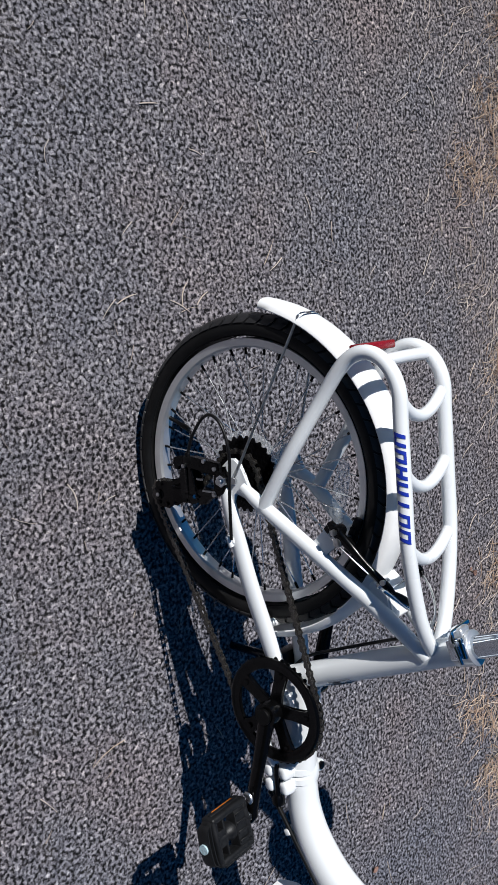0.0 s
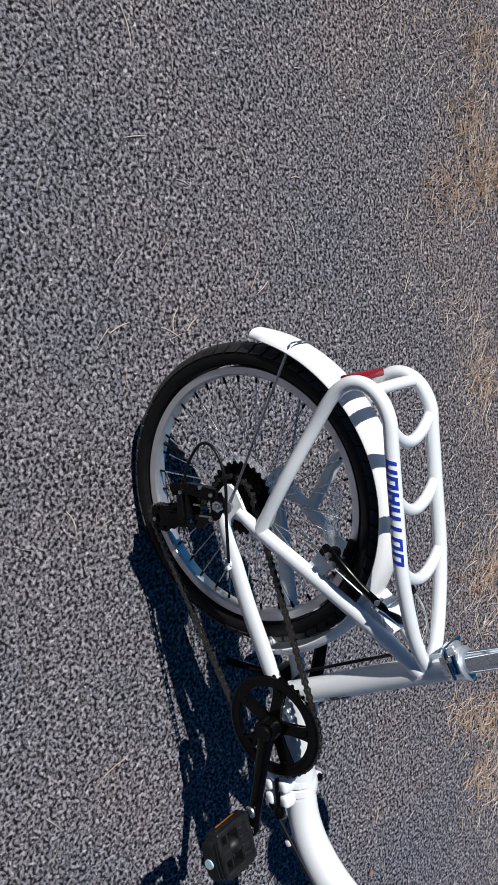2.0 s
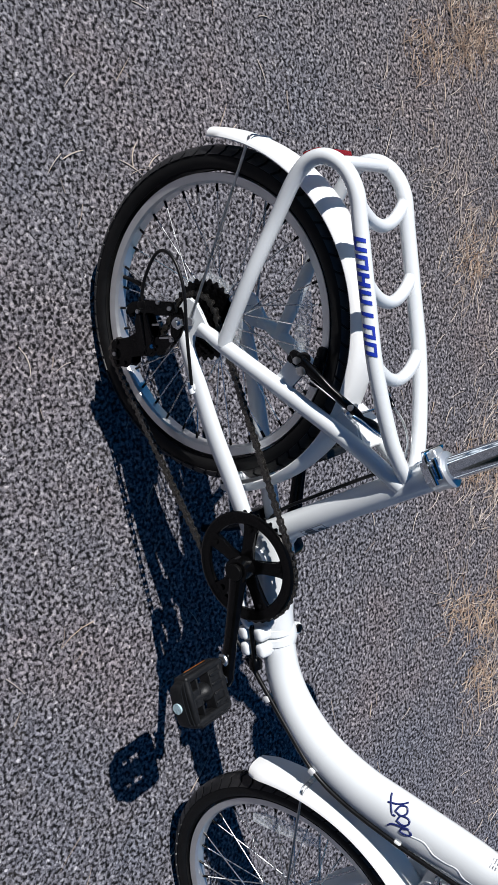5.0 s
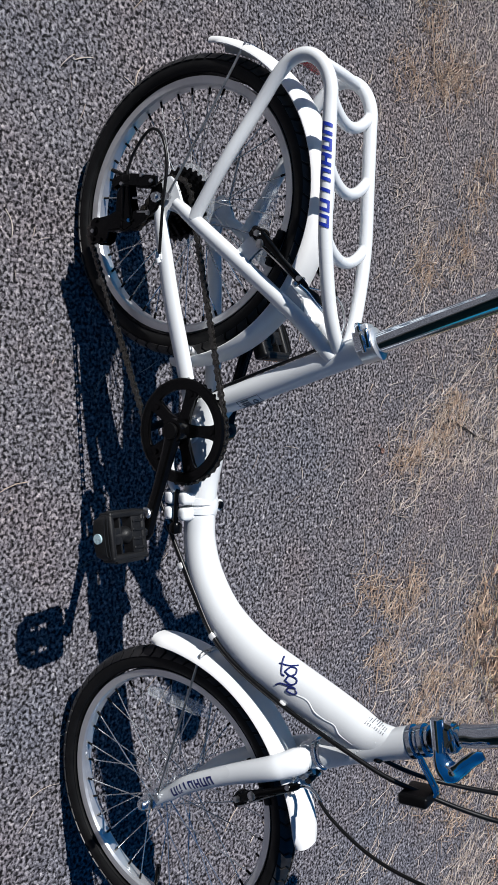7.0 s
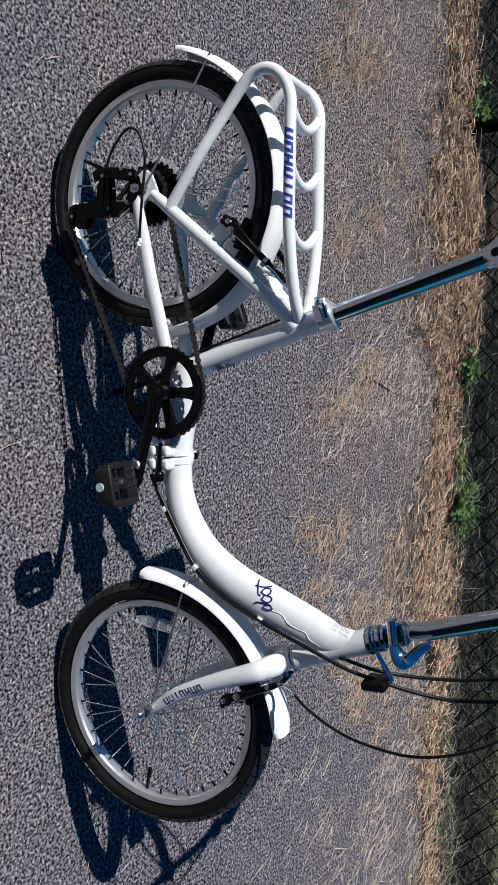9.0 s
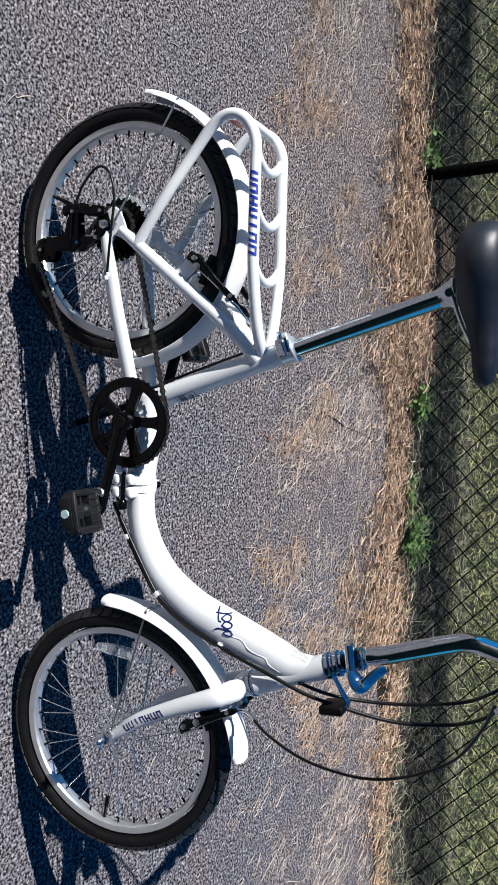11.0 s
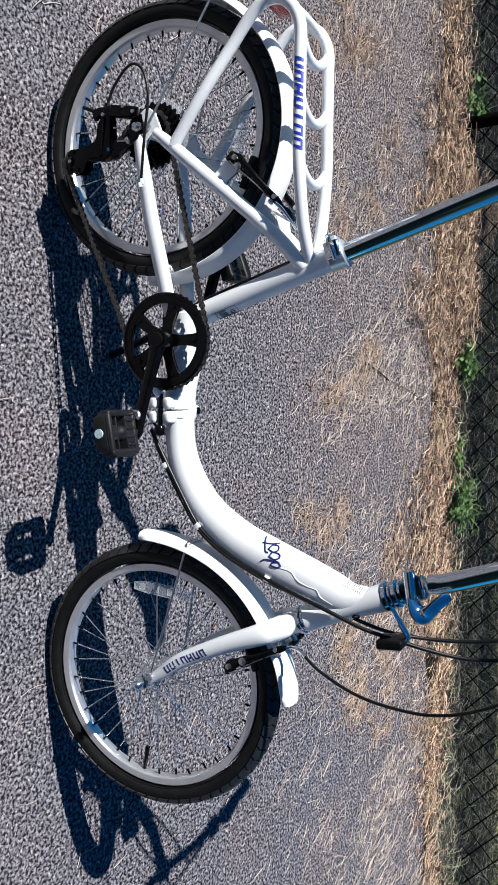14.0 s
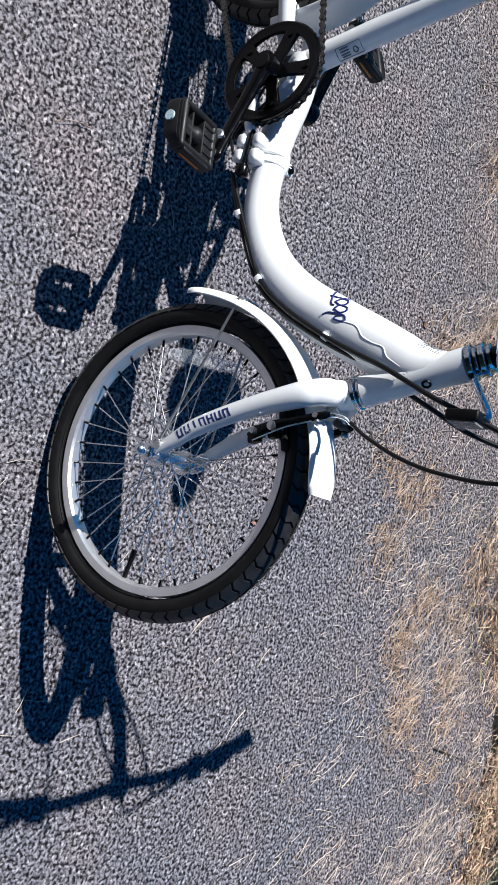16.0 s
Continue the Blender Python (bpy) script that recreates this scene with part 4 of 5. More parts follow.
def valve(w, deg):
    q = radians(deg)
    bm = bmesh.new()
    rod(bm, (0.197 * math.cos(q), 0, 0.197 * math.sin(q)), (0.158 * math.cos(q), 0, 0.158 * math.sin(q)), 0.0035, 10)
    rod(bm, (0.168 * math.cos(q), 0, 0.168 * math.sin(q)), (0.15 * math.cos(q), 0, 0.15 * math.sin(q)), 0.0045, 10)
    part("valve", bm, BLACK_PLASTIC, w, "capped tyre valve")


def spoke_reflector(w, deg, r, y):
    """A clear bar clipped between the spokes."""
    q = radians(deg)
    c, t = Vector((math.cos(q), 0, math.sin(q))), Vector((-math.sin(q), 0, math.cos(q)))
    bm = bmesh.new()
    prof = []
    for f in (-1, -0.6, 0, 0.6, 1):
        prof.append((f * 0.064, (0.0 if abs(f) < 0.9 else -0.006)))
    up = [c * (r + 0.011 + d) + t * a for a, d in prof]
    lo = [c * (r - 0.011 - d * 0.3) + t * a for a, d in prof]
    outline = [(p.x, p.z) for p in up] + [(p.x, p.z) for p in reversed(lo)]
    plate(bm, outline, y - 0.004, y + 0.004, 0.0015)
    ob = part("spoke_reflector", bm, CLEAR, w, "clear plastic spoke reflector")
    ob.visible_shadow = True
    for f in (-0.045, -0.015, 0.015, 0.045):
        p = c * r + t * f
        bm = bmesh.new()
        block(bm, (p.x, y - 0.0046, p.z), (0.012, 0.0012, 0.012), ry(-deg), 0.0004, 1)
        part("reflector_facet", bm, CLEAR, ob)


rear = wheel("rear_wheel", 0.0, (-0.018, 0.032), "rear wheel with silver alloy rim")
valve(rear, 245)
spoke_reflector(rear, 75, 0.155, 0.004)
front = wheel("front_wheel", WB, (-0.032, 0.032), "front wheel with silver alloy rim")
valve(front, -10)
spoke_reflector(front, 174, 0.160, -0.004)
steered(front)


def toothed(bm, teeth, r_in, r_out, y0, y1, centre=(0, 0, 0), tooth=0.0045):
    """A sprocket: a ring with one tooth per link."""
    n = teeth * 4
    rows = []
    for y, w in ((y0, 1.0), (y1, 1.0)):
        outer, inner = [], []
        for k in range(n):
            q = 2 * math.pi * k / n
            r = r_out - tooth * (0.0 if k % 4 in (1, 2) else 1.0)
            outer.append(bm.verts.new((centre[0] + r * math.cos(q), centre[1] + y, centre[2] + r * math.sin(q))))
            inner.append(bm.verts.new((centre[0] + r_in * math.cos(q), centre[1] + y, centre[2] + r_in * math.sin(q))))
        rows.append((outer, inner))
    (oa, ia), (ob, ib) = rows
    for k in range(n):
        j = (k + 1) % n
        bm.faces.new((oa[k], oa[j], ia[j], ia[k]))
        bm.faces.new((ob[k], ib[k], ib[j], ob[j]))
        bm.faces.new((oa[k], ob[k], ob[j], oa[j]))
        bm.faces.new((ia[k], ia[j], ib[j], ib[k]))
    return bm


# sprockets and the clear spoke guard
for i, teeth in enumerate((14, 16, 18, 20, 22, 24, 28)):
    bm = bmesh.new()
    toothed(bm, teeth, 0.018, teeth * 0.00206 + 0.003, -0.0575 + 0.005 * i, -0.0555 + 0.005 * i)
    part("sprocket", bm, BLACK_METAL, rear)
bm = bmesh.new()
lathe(bm, [(0.02, -0.0213), (0.066, -0.0213), (0.068, -0.0205), (0.066, -0.0198), (0.02, -0.0198)], n=48, closed=True)
part("spoke_guard", bm, CLEAR, rear, "clear plastic spoke guard disc")
bm = bmesh.new()
lathe(bm, [(0.0048, -0.094), (0.0048, 0.094)], n=12)
part("axle", bm, STEEL, rear)
bm = bmesh.new()
lathe(bm, [(0.0045, -0.068), (0.0045, 0.068)], n=12)
part("axle", bm, STEEL, front)


# mudguards
def mudguard(name, x, r, a0, a1, front_stay, half=0.031, tail=0.0):
    """A curved white mudguard round a wheel from angle a0 to a1 (degrees from forward, counted upwards)."""
    bm = bmesh.new()
    n = 56
    cross = [(-1.0, -0.0105), (-0.93, -0.004), (-0.7, 0.0005), (-0.35, 0.0025), (0, 0.003), (0.35, 0.0025), (0.7, 0.0005), (0.93, -0.004), (1.0, -0.0105)]
    rings = []
    for i in range(n + 1):
        f = i / n
        q = radians(a0 + (a1 - a0) * f)
        ease = min(1.0, (f * n + 0.15) / 3.0, ((1 - f) * n + 0.15) / 3.0)
        w = half * (0.72 + 0.28 * math.sqrt(ease))
        g = r + 0.006 * max(0.0, 1 - f / 0.3) ** 2 + tail * max(0.0, 1 - (1 - f) / 0.35) ** 1.5
        ring = [((g + d) * math.cos(q), w * c, (g + d) * math.sin(q)) for c, d in cross]
        ring += [((g + d - 0.0016) * math.cos(q), w * c * 0.96, (g + d - 0.0016) * math.sin(q)) for c, d in reversed(cross)]
        rings.append([bm.verts.new(p) for p in ring])
    m = len(rings[0])
    for a, b in zip(rings, rings[1:]):
        for k in range(m):
            bm.faces.new((a[k], a[(k + 1) % m], b[(k + 1) % m], b[k]))
    bm.faces.new(rings[0][::-1])
    bm.faces.new(rings[-1])
    g = part(name, bm, WHITE_PLASTIC, bike, "glossy white plastic mudguard", 50)
    g.location = (x, 0, HUB)
    q = radians(front_stay)
    for s in (-1, 1):
        bm = bmesh.new()
        foot, top = (0.0 if x < 0.5 else -0.012, s * (0.079 if x < 0.5 else 0.062), 0.018), ((r + 0.004) * math.cos(q), s * 0.026, (r + 0.004) * math.sin(q))
        sweep(bm, [foot, tuple(0.85 * a + 0.15 * b for a, b in zip(foot, top)), tuple(0.1 * a + 0.9 * b for a, b in zip(foot, top)), top], 0.0021, 8, 3)
        lathe(bm, [(0.006, -0.0025), (0.006, 0.0025)], (foot[0], foot[1], foot[2]), 12)
        part("stay", bm, STEEL, g, "thin steel mudguard stay")
    bm = bmesh.new()
    for dq in (-0.012, 0.012):
        sweep(bm, [((r + 0.0052 - (0.008 if abs(f) > 0.9 else 0)) * math.cos(q + dq), f * 0.028, (r + 0.0052 - (0.008 if abs(f) > 0.9 else 0)) * math.sin(q + dq)) for f in (-1, -0.6, 0, 0.6, 1)], 0.0013, 6, 2, (0, 0, 1))
    block(bm, ((r + 0.005) * math.cos(q), 0.0, (r + 0.005) * math.sin(q)), (0.008, 0.01, 0.003), ry(90 - front_stay), 0.001)
    part("stay_bracket", bm, STEEL, g)
    return g


mudguard("rear_mudguard", 0.0, 0.2635, 169.8, -3.0, 153)
front_guard = mudguard("front_mudguard", WB, 0.2635, 185.5, 86.8, 163, 0.033, 0.012)
steered(front_guard)
bm = bmesh.new()
block(bm, (-0.094, -0.008, 0.258), (0.02, 0.022, 0.003), ry(55), 0.001)
rod(bm, (-0.098, -0.018, 0.268), (-0.104, -0.018, 0.276), 0.0045, 8)
rod(bm, (-0.092, 0.006, 0.266), (-0.1, 0.006, 0.276), 0.0045, 8)
sweep(bm, [(-0.094, -0.02, 0.258), (-0.118, -0.022, 0.268), (-0.13, -0.022, 0.276)], 0.003, 8, 3)
part("bracket", bm, STEEL, front_guard, "zinc-plated mudguard bracket at the fork crown")

# rear rack
RAIL_Z = 0.5455
bm = bmesh.new()
for s in (-1, 1):
    y = s * 0.063
    sweep(bm, [(0.038, s * 0.0705, 0.3125), (-0.04, s * 0.071, 0.367), (-0.115, y, 0.419), (-0.162, y, 0.456), (-0.181, y, 0.482), (-0.181, y, 0.509), (-0.163, y, 0.532), (-0.132, y, 0.545), (-0.09, y, RAIL_Z), (0.0, y, RAIL_Z), (0.07, y, RAIL_Z), (0.125, s * 0.0555, RAIL_Z), (0.18, s * 0.042, 0.5455), (0.214, s * 0.028, 0.546), (0.236, s * 0.014, 0.546), (0.249, s * 0.006, 0.545)], 0.0105, 16, 5)
rack = part("rear_rack", bm, WHITE, bike, "white tubular rear rack welded to the frame")
part("cross_tube", tube([(-0.171, -0.063, 0.524), (-0.172, 0, 0.525), (-0.171, 0.063, 0.524)], 0.0088, 14, 3, (0, 0, 1)), WHITE, rack)
for x in (-0.122, -0.024, 0.078):
    bm = bmesh.new()
    sweep(bm, [(x - 0.008, -0.063, 0.5455), (x + 0.006, -0.056, 0.5445), (x + 0.024, -0.03, 0.543), (x + 0.031, 0.0, 0.5425), (x + 0.024, 0.03, 0.543), (x + 0.006, 0.056, 0.5445), (x - 0.008, 0.063, 0.5455)], 0.0088, 14, 4, (0, 0, 1))
    part("cross_hoop", bm, WHITE, rack)
bm = bmesh.new()
block(bm, (-0.1885, -0.024, 0.487), (0.012, 0.082, 0.026), ry(-4), 0.003)
part("reflector", bm, RED, rack, "red rear reflector")


def letter_blocks(point, length, height, mat, parent, label, slant=0.35):
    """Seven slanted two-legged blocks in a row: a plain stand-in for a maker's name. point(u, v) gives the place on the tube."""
    pitch = length / 7.0
    bar = pitch * 0.24
    for i in range(7):
        bm = bmesh.new()

        def patch(u0, u1, v0, v1):
            nu, nv = max(1, int((u1 - u0) / 0.004)), 6
            g = [[bm.verts.new(point(u0 + (u1 - u0) * p / nu + slant * (v0 + (v1 - v0) * q / nv - height / 2), v0 + (v1 - v0) * q / nv)) for q in range(nv + 1)] for p in range(nu + 1)]
            for p in range(nu):
                for q in range(nv):
                    bm.faces.new((g[p][q], g[p + 1][q], g[p + 1][q + 1], g[p][q + 1]))
        a = i * pitch
        for q in ((a, a + pitch * 0.56) if i != 4 else (a + pitch * 0.28,)):
            patch(q, q + bar, 0.0, height)
        if i != 4:
            join = height * (0.0, 0.78, 0.4, 0.0, 0.0, 0.78, 0.78)[i]
            patch(a + bar, a + pitch * 0.56, join, join + height * 0.22)
        bmesh.ops.remove_doubles(bm, verts=bm.verts[:], dist=0.00005)
        part("mark_block", bm, mat, parent, label)


def on_rail(u, v):
    q = radians(-28) + v / 0.0113
    return (-0.077 + u, -0.063 - 0.0113 * math.cos(q), RAIL_Z + 0.0113 * math.sin(q))


letter_blocks(on_rail, 0.150, 0.0165, BLUE, rack, "bright blue slanted block of the maker's mark")

# chainset
RING = (0.371, 0.0, 0.2855)
bm = bmesh.new()
toothed(bm, 44, 0.07, 0.0868, -0.0465, -0.0445, RING)
chainring = part("chainring", bm, BLACK_METAL, bike, "black chainring with guard ring and spider", 30)
bm = bmesh.new()
lathe(bm, [(0.0665, -0.0505), (0.0675, -0.0525), (0.07, -0.0535), (0.0748, -0.0522), (0.079, -0.0535), (0.0828, -0.0542), (0.0853, -0.0528), (0.086, -0.0505), (0.0853, -0.049), (0.0665, -0.0482)], RING, 72, True)
part("guard_ring", bm, BLACK_METAL, chainring)
for k in range(5):
    bm = bmesh.new()
    q = radians(90 + 72 * k)
    c, s = math.cos(q), math.sin(q)
    outline = [(0.012, -0.012), (0.035, -0.0085), (0.057, -0.009), (0.069, -0.0145), (0.069, 0.0145), (0.057, 0.009), (0.035, 0.008), (0.012, 0.012)]
    plate(bm, [(RING[0] + a * c - b * s, RING[2] + a * s + b * c) for a, b in outline], -0.0535, -0.0455, 0.0015)
    part("spider_arm", bm, BLACK_METAL, chainring)
for k in range(5):
    q = radians(90 + 72 * k)
    bm = bmesh.new()
    lathe(bm, [(0.002, -0.0565), (0.0042, -0.0562), (0.0048, -0.053), (0.0048, -0.049)], (RING[0] + 0.062 * math.cos(q), 0, RING[2] + 0.062 * math.sin(q)), 12)
    part("chainring_bolt", bm, BLACK_METAL, chainring)


def crank_end(side):
    q = radians(-10.5 if side < 0 else 169.5)
    return Vector((RING[0] + 0.166 * math.cos(q), side * 0.094, RING[2] + 0.166 * math.sin(q)))


def crank_and_pedal(side, tilt, label):
    e = crank_end(side)
    bm = bmesh.new()
    a = Vector((RING[0], side * 0.068, RING[2]))
    sweep(bm, [tuple(a.lerp(e, f)) for f in (-0.1, 0.0, 0.2, 0.6, 0.93, 1.0, 1.07)], [(0.011, 0.008), (0.0165, 0.011), (0.0135, 0.0085), (0.0115, 0.0065), (0.0125, 0.0075), (0.0135, 0.0075), (0.008, 0.006)], 16, 4)
    lathe(bm, [(0.0195, -0.012), (0.0205, -0.004), (0.0185, 0.012)] if side < 0 else [(0.0185, -0.012), (0.0205, 0.004), (0.0195, 0.012)], (RING[0], side * 0.064, RING[2]), 24)
    crank = part("crank", bm, BLACK_METAL, bike, "black crank arm")
    bm = bmesh.new()
    lathe(bm, [(0.0125, -0.003), (0.0135, 0.0), (0.0125, 0.003)], (RING[0], side * 0.079, RING[2]), 20)
    part("dust_cap", bm, BLACK_PLASTIC, crank)
    bm = bmesh.new()
    lathe(bm, [(0.0085, -0.008), (0.0085, 0.008)], (e.x, e.y, e.z), 6)
    lathe(bm, [(0.0055, -0.02), (0.0055, 0.02)], (e.x, e.y + side * 0.016, e.z), 12)
    part("pedal_spindle", bm, STEEL, crank, "bright steel pedal spindle")
    # pedal: a rounded frame round a barrel, a ribbed foot plate, webs between them and two curved lips at the outer end
    bm = bmesh.new()
    y0, y1 = side * 0.014, side * 0.094
    for x in (-0.033, 0.033):
        block(bm, (x, (y0 + y1) / 2, 0), (0.011, 0.08, 0.026), None, 0.0045, 3)
        block(bm, (x * 1.02, (y0 + y1) / 2, 0), (0.0132, 0.066, 0.008), None, 0.002, 2)
    for y in (y0 + side * 0.005, y1 - side * 0.005):
        block(bm, (0, y, 0), (0.074, 0.0115, 0.0255), None, 0.0052, 3)
    block(bm, (0.0378, (y0 + y1) / 2, 0.0075), (0.008, 0.062, 0.008), None, 0.002, 2)
    pedal = part("pedal", bm, PEDAL, bike, label)
    pedal.matrix_basis = Matrix.Translation(e) @ ry(tilt)
    bm = bmesh.new()
    sweep(bm, [(0, side * f, 0) for f in (0.01, 0.046, 0.05, 0.056, 0.06, 0.066, 0.088)], [0.009, 0.0095, 0.0145, 0.0145, 0.0125, 0.0095, 0.0085], 18, 1)
    part("barrel", bm, PEDAL, pedal)
    bm = bmesh.new()
    block(bm, (0, side * 0.031, 0), (0.06, 0.029, 0.021), None, 0.0025)
    for k in range(4):
        block(bm, ((-0.021 + 0.014 * k), side * 0.031, 0.0112), (0.0045, 0.025, 0.0024), None, 0.0006, 1)
    for x in (-0.024, 0.024):
        lathe(bm, [(0.0024, -0.0008), (0.0024, 0.0008)], (x, side * 0.0205, 0.0112), 8)
    part("foot_plate", bm, PEDAL, pedal)
    for centre, size in (((0, side * 0.069, 0.0), (0.06, 0.0045, 0.018)), ((0, side * 0.077, 0.0), (0.026, 0.024, 0.017))):
        bm = bmesh.new()
        block(bm, centre, size, None, 0.0018)
        part("web", bm, PEDAL, pedal)
    for y, half in ((0.0985, 0.0335), (0.1055, 0.0305)):
        bm = bmesh.new()
        sweep(bm, [(-half, side * (y - 0.006), 0), (-half * 0.8, side * y, 0), (0, side * (y + 0.002), 0), (half * 0.8, side * y, 0), (half, side * (y - 0.006), 0)], [(0.0022, 0.009), (0.0026, 0.0115), (0.0026, 0.012), (0.0026, 0.0115), (0.0022, 0.009)], 10, 4, (0, 0, 1))
        part("end_lip", bm, PEDAL, pedal)
    for x in (-0.0388, 0.0388):
        bm = bmesh.new()
        block(bm, (x, side * 0.053, -0.0025), (0.0026, 0.046, 0.0075), None, 0.001)
        part("pedal_reflector", bm, AMBER, pedal, "amber pedal reflector")
    bm = bmesh.new()
    sweep(bm, [(-0.036, side * 0.006, 0.004), (-0.033, side * 0.005, 0.011), (-0.026, side * 0.006, 0.013), (-0.023, side * 0.009, 0.011)], [(0.004, 0.003), (0.0048, 0.004), (0.0045, 0.004), (0.003, 0.003)], 10, 4)
    part("dust_seal", bm, STEEL, pedal, "bright metal clip at the inner end")
    bm = bmesh.new()
    lathe(bm, [(0.0078, -0.003), (0.0078, 0.003)], (0, side * 0.1095, 0), 16)
    part("end_cap", bm, PALE_CAP, pedal, "pale round pedal end cap")


crank_and_pedal(-1, -10, "black plastic pedal with amber reflectors")
crank_and_pedal(1, -20, "black plastic pedal with amber reflectors")
bm = bmesh.new()
lathe(bm, [(0.008, -0.07), (0.008, 0.07)], RING, 16)
part("bottom_bracket_axle", bm, STEEL, beam)

# chain: each link a pair of waisted plates on a roller
UPPER, LOWER = (0.010, 0.155), (0.0365, 0.084)


def chain_path():
    pts = []
    cx, cz, r = RING[0], RING[2], 0.085
    for k in range(23):
        q = radians(97 - 196 * k / 22)
        pts.append((cx + r * math.cos(q), -0.0455, cz + r * math.sin(q)))
    lx, lz = LOWER
    for k in range(8):
        q = radians(-75 - 130 * k / 7)
        pts.append((lx + 0.021 * math.cos(q), -0.0455, lz + 0.021 * math.sin(q)))
    ux, uz = UPPER
    for k in range(5):
        q = radians(-30 + 90 * k / 4)
        pts.append((ux + 0.02 * math.cos(q), -0.0455, uz + 0.02 * math.sin(q)))
    for k in range(14):
        q = radians(225 - 133 * k / 13)
        pts.append((0.0395 * math.cos(q), -0.0455, HUB + 0.0395 * math.sin(q)))
    return [np.array(p) for p in pts + pts[:1]]


def chain_mesh():
    way = chain_path()
    lens = [np.linalg.norm(b - a) for a, b in zip(way, way[1:])]
    total = sum(lens)
    count = int(total / 0.0127)
    joints = []
    for i in range(count):
        d = total * i / count
        for a, b, ln in zip(way, way[1:], lens):
            if d <= ln:
                joints.append(a + (b - a) * d / ln)
                break
            d -= ln
    bm = bmesh.new()
    for i, p in enumerate(joints):
        q = joints[(i + 1) % count]
        t = (q - p) / np.linalg.norm(q - p)
        u = np.array((-t[2], 0, t[0]))
        wide = 0.0033 if i % 2 else 0.0021
        m = (p + q) / 2
        for s in (-1, 1):
            out = [m + t * a + u * b for a, b in ((-0.0105, 0.0), (-0.0086, 0.0043), (-0.0052, 0.0041), (0, 0.0023), (0.0052, 0.0041), (0.0086, 0.0043), (0.0105, 0), (0.0086, -0.0043), (0.0052, -0.0041), (0, -0.0023), (-0.0052, -0.0041), (-0.0086, -0.0043))]
            plate(bm, [(v[0], v[2]) for v in out], p[1] + s * wide, p[1] + s * (wide + 0.0009))
        rod(bm, (p[0], p[1] - 0.0045, p[2]), (p[0], p[1] + 0.0045, p[2]), 0.0028, 6)
    return bm


tagged(part("chain", chain_mesh(), CHAIN_STEEL, bike, "dark oiled bicycle chain"), kind="stuff")

# rear derailleur
bm = bmesh.new()
plate(bm, [(-0.018, 0.25), (-0.008, 0.257), (0.01, 0.256), (0.014, 0.244), (0.012, 0.23), (-0.004, 0.226), (-0.018, 0.234)], -0.0795, -0.0755, 0.001)
derailleur = part("rear_derailleur", bm, BLACK_METAL, bike, "black rear derailleur with jockey cage")
# links and knuckles of the parallelogram, each a bevelled casting
for name, outline, ya, yb, slant in (
        ("upper_arm", [(-0.0275, 0.1644), (-0.035, 0.1635), (-0.0384, 0.1741), (-0.0383, 0.2061), (-0.033, 0.2364), (-0.0298, 0.255), (-0.0159, 0.2559), (-0.0114, 0.2435), (-0.0144, 0.2177), (-0.0225, 0.2066), (-0.0272, 0.1804), (-0.0254, 0.1733), (-0.0168, 0.171), (-0.0171, 0.1657)], -0.1005, -0.089, 0.0),
        ("body", [(-0.0267, 0.18), (-0.0244, 0.2012), (-0.0041, 0.1981), (0.0174, 0.1895), (0.0373, 0.188), (0.0454, 0.1698), (0.0427, 0.1497), (0.0243, 0.1542), (0.0117, 0.1559), (-0.0095, 0.1683)], -0.1, -0.082, 0.4),
        ("lower_link", [(0.0138, 0.1931), (0.0162, 0.208), (0.019, 0.2289), (0.0239, 0.2303), (0.0277, 0.2167), (0.0368, 0.2033), (0.0443, 0.1951), (0.0455, 0.1807), (0.0303, 0.1817)], -0.099, -0.086, 0.4),
        ("hanger", [(-0.02, 0.235), (-0.022, 0.254), (0.0, 0.259), (0.02, 0.246), (0.026, 0.236), (0.016, 0.227), (0.0, 0.23)], -0.0835, -0.079, 0.0),
        ("lower_knuckle", [(0.017, 0.1276), (0.0175, 0.1636), (0.043, 0.1646), (0.0432, 0.1306)], -0.074, -0.056, 0.0)):
    bm = bmesh.new()
    plate(bm, outline, ya, yb, 0.003)
    for v in bm.verts:
        v.co.y += slant * (v.co.x + 0.03)
    part(name, bm, BLACK_METAL, derailleur)
# raised ribs on the body
for a, b in (((-0.0197, -0.0973, 0.1869), (0.0406, -0.0705, 0.1631)), ((-0.0179, -0.0965, 0.1983), (0.0361, -0.0725, 0.1835)), ((0.0271, -0.0765, 0.1615), (0.0307, -0.0749, 0.1903))):
    part("rib", rod(bmesh.new(), a, b, 0.0022, 8), BLACK_METAL, derailleur)
bm = bmesh.new()
rod(bm, (0.0186, -0.0803, 0.2033), (0.0204, -0.0795, 0.2297), 0.0017, 8)
rod(bm, (0.0298, -0.0753, 0.1806), (0.0298, -0.07780000000000001, 0.1826), 0.0032, 10)
rod(bm, (-0.0017, -0.0893, 0.201), (-0.0008, -0.0889, 0.2147), 0.002, 8)
part("limit_screw", bm, STEEL, derailleur, "bright limit screws")
bm = bmesh.new()
rod(bm, (-0.044, -0.097, 0.193), (-0.03, -0.096, 0.193), 0.0042, 12)
block(bm, (-0.032, -0.096, 0.195), (0.012, 0.012, 0.018), None, 0.003)
part("cable_anchor", bm, BLACK_PLASTIC, derailleur)
bm = bmesh.new()
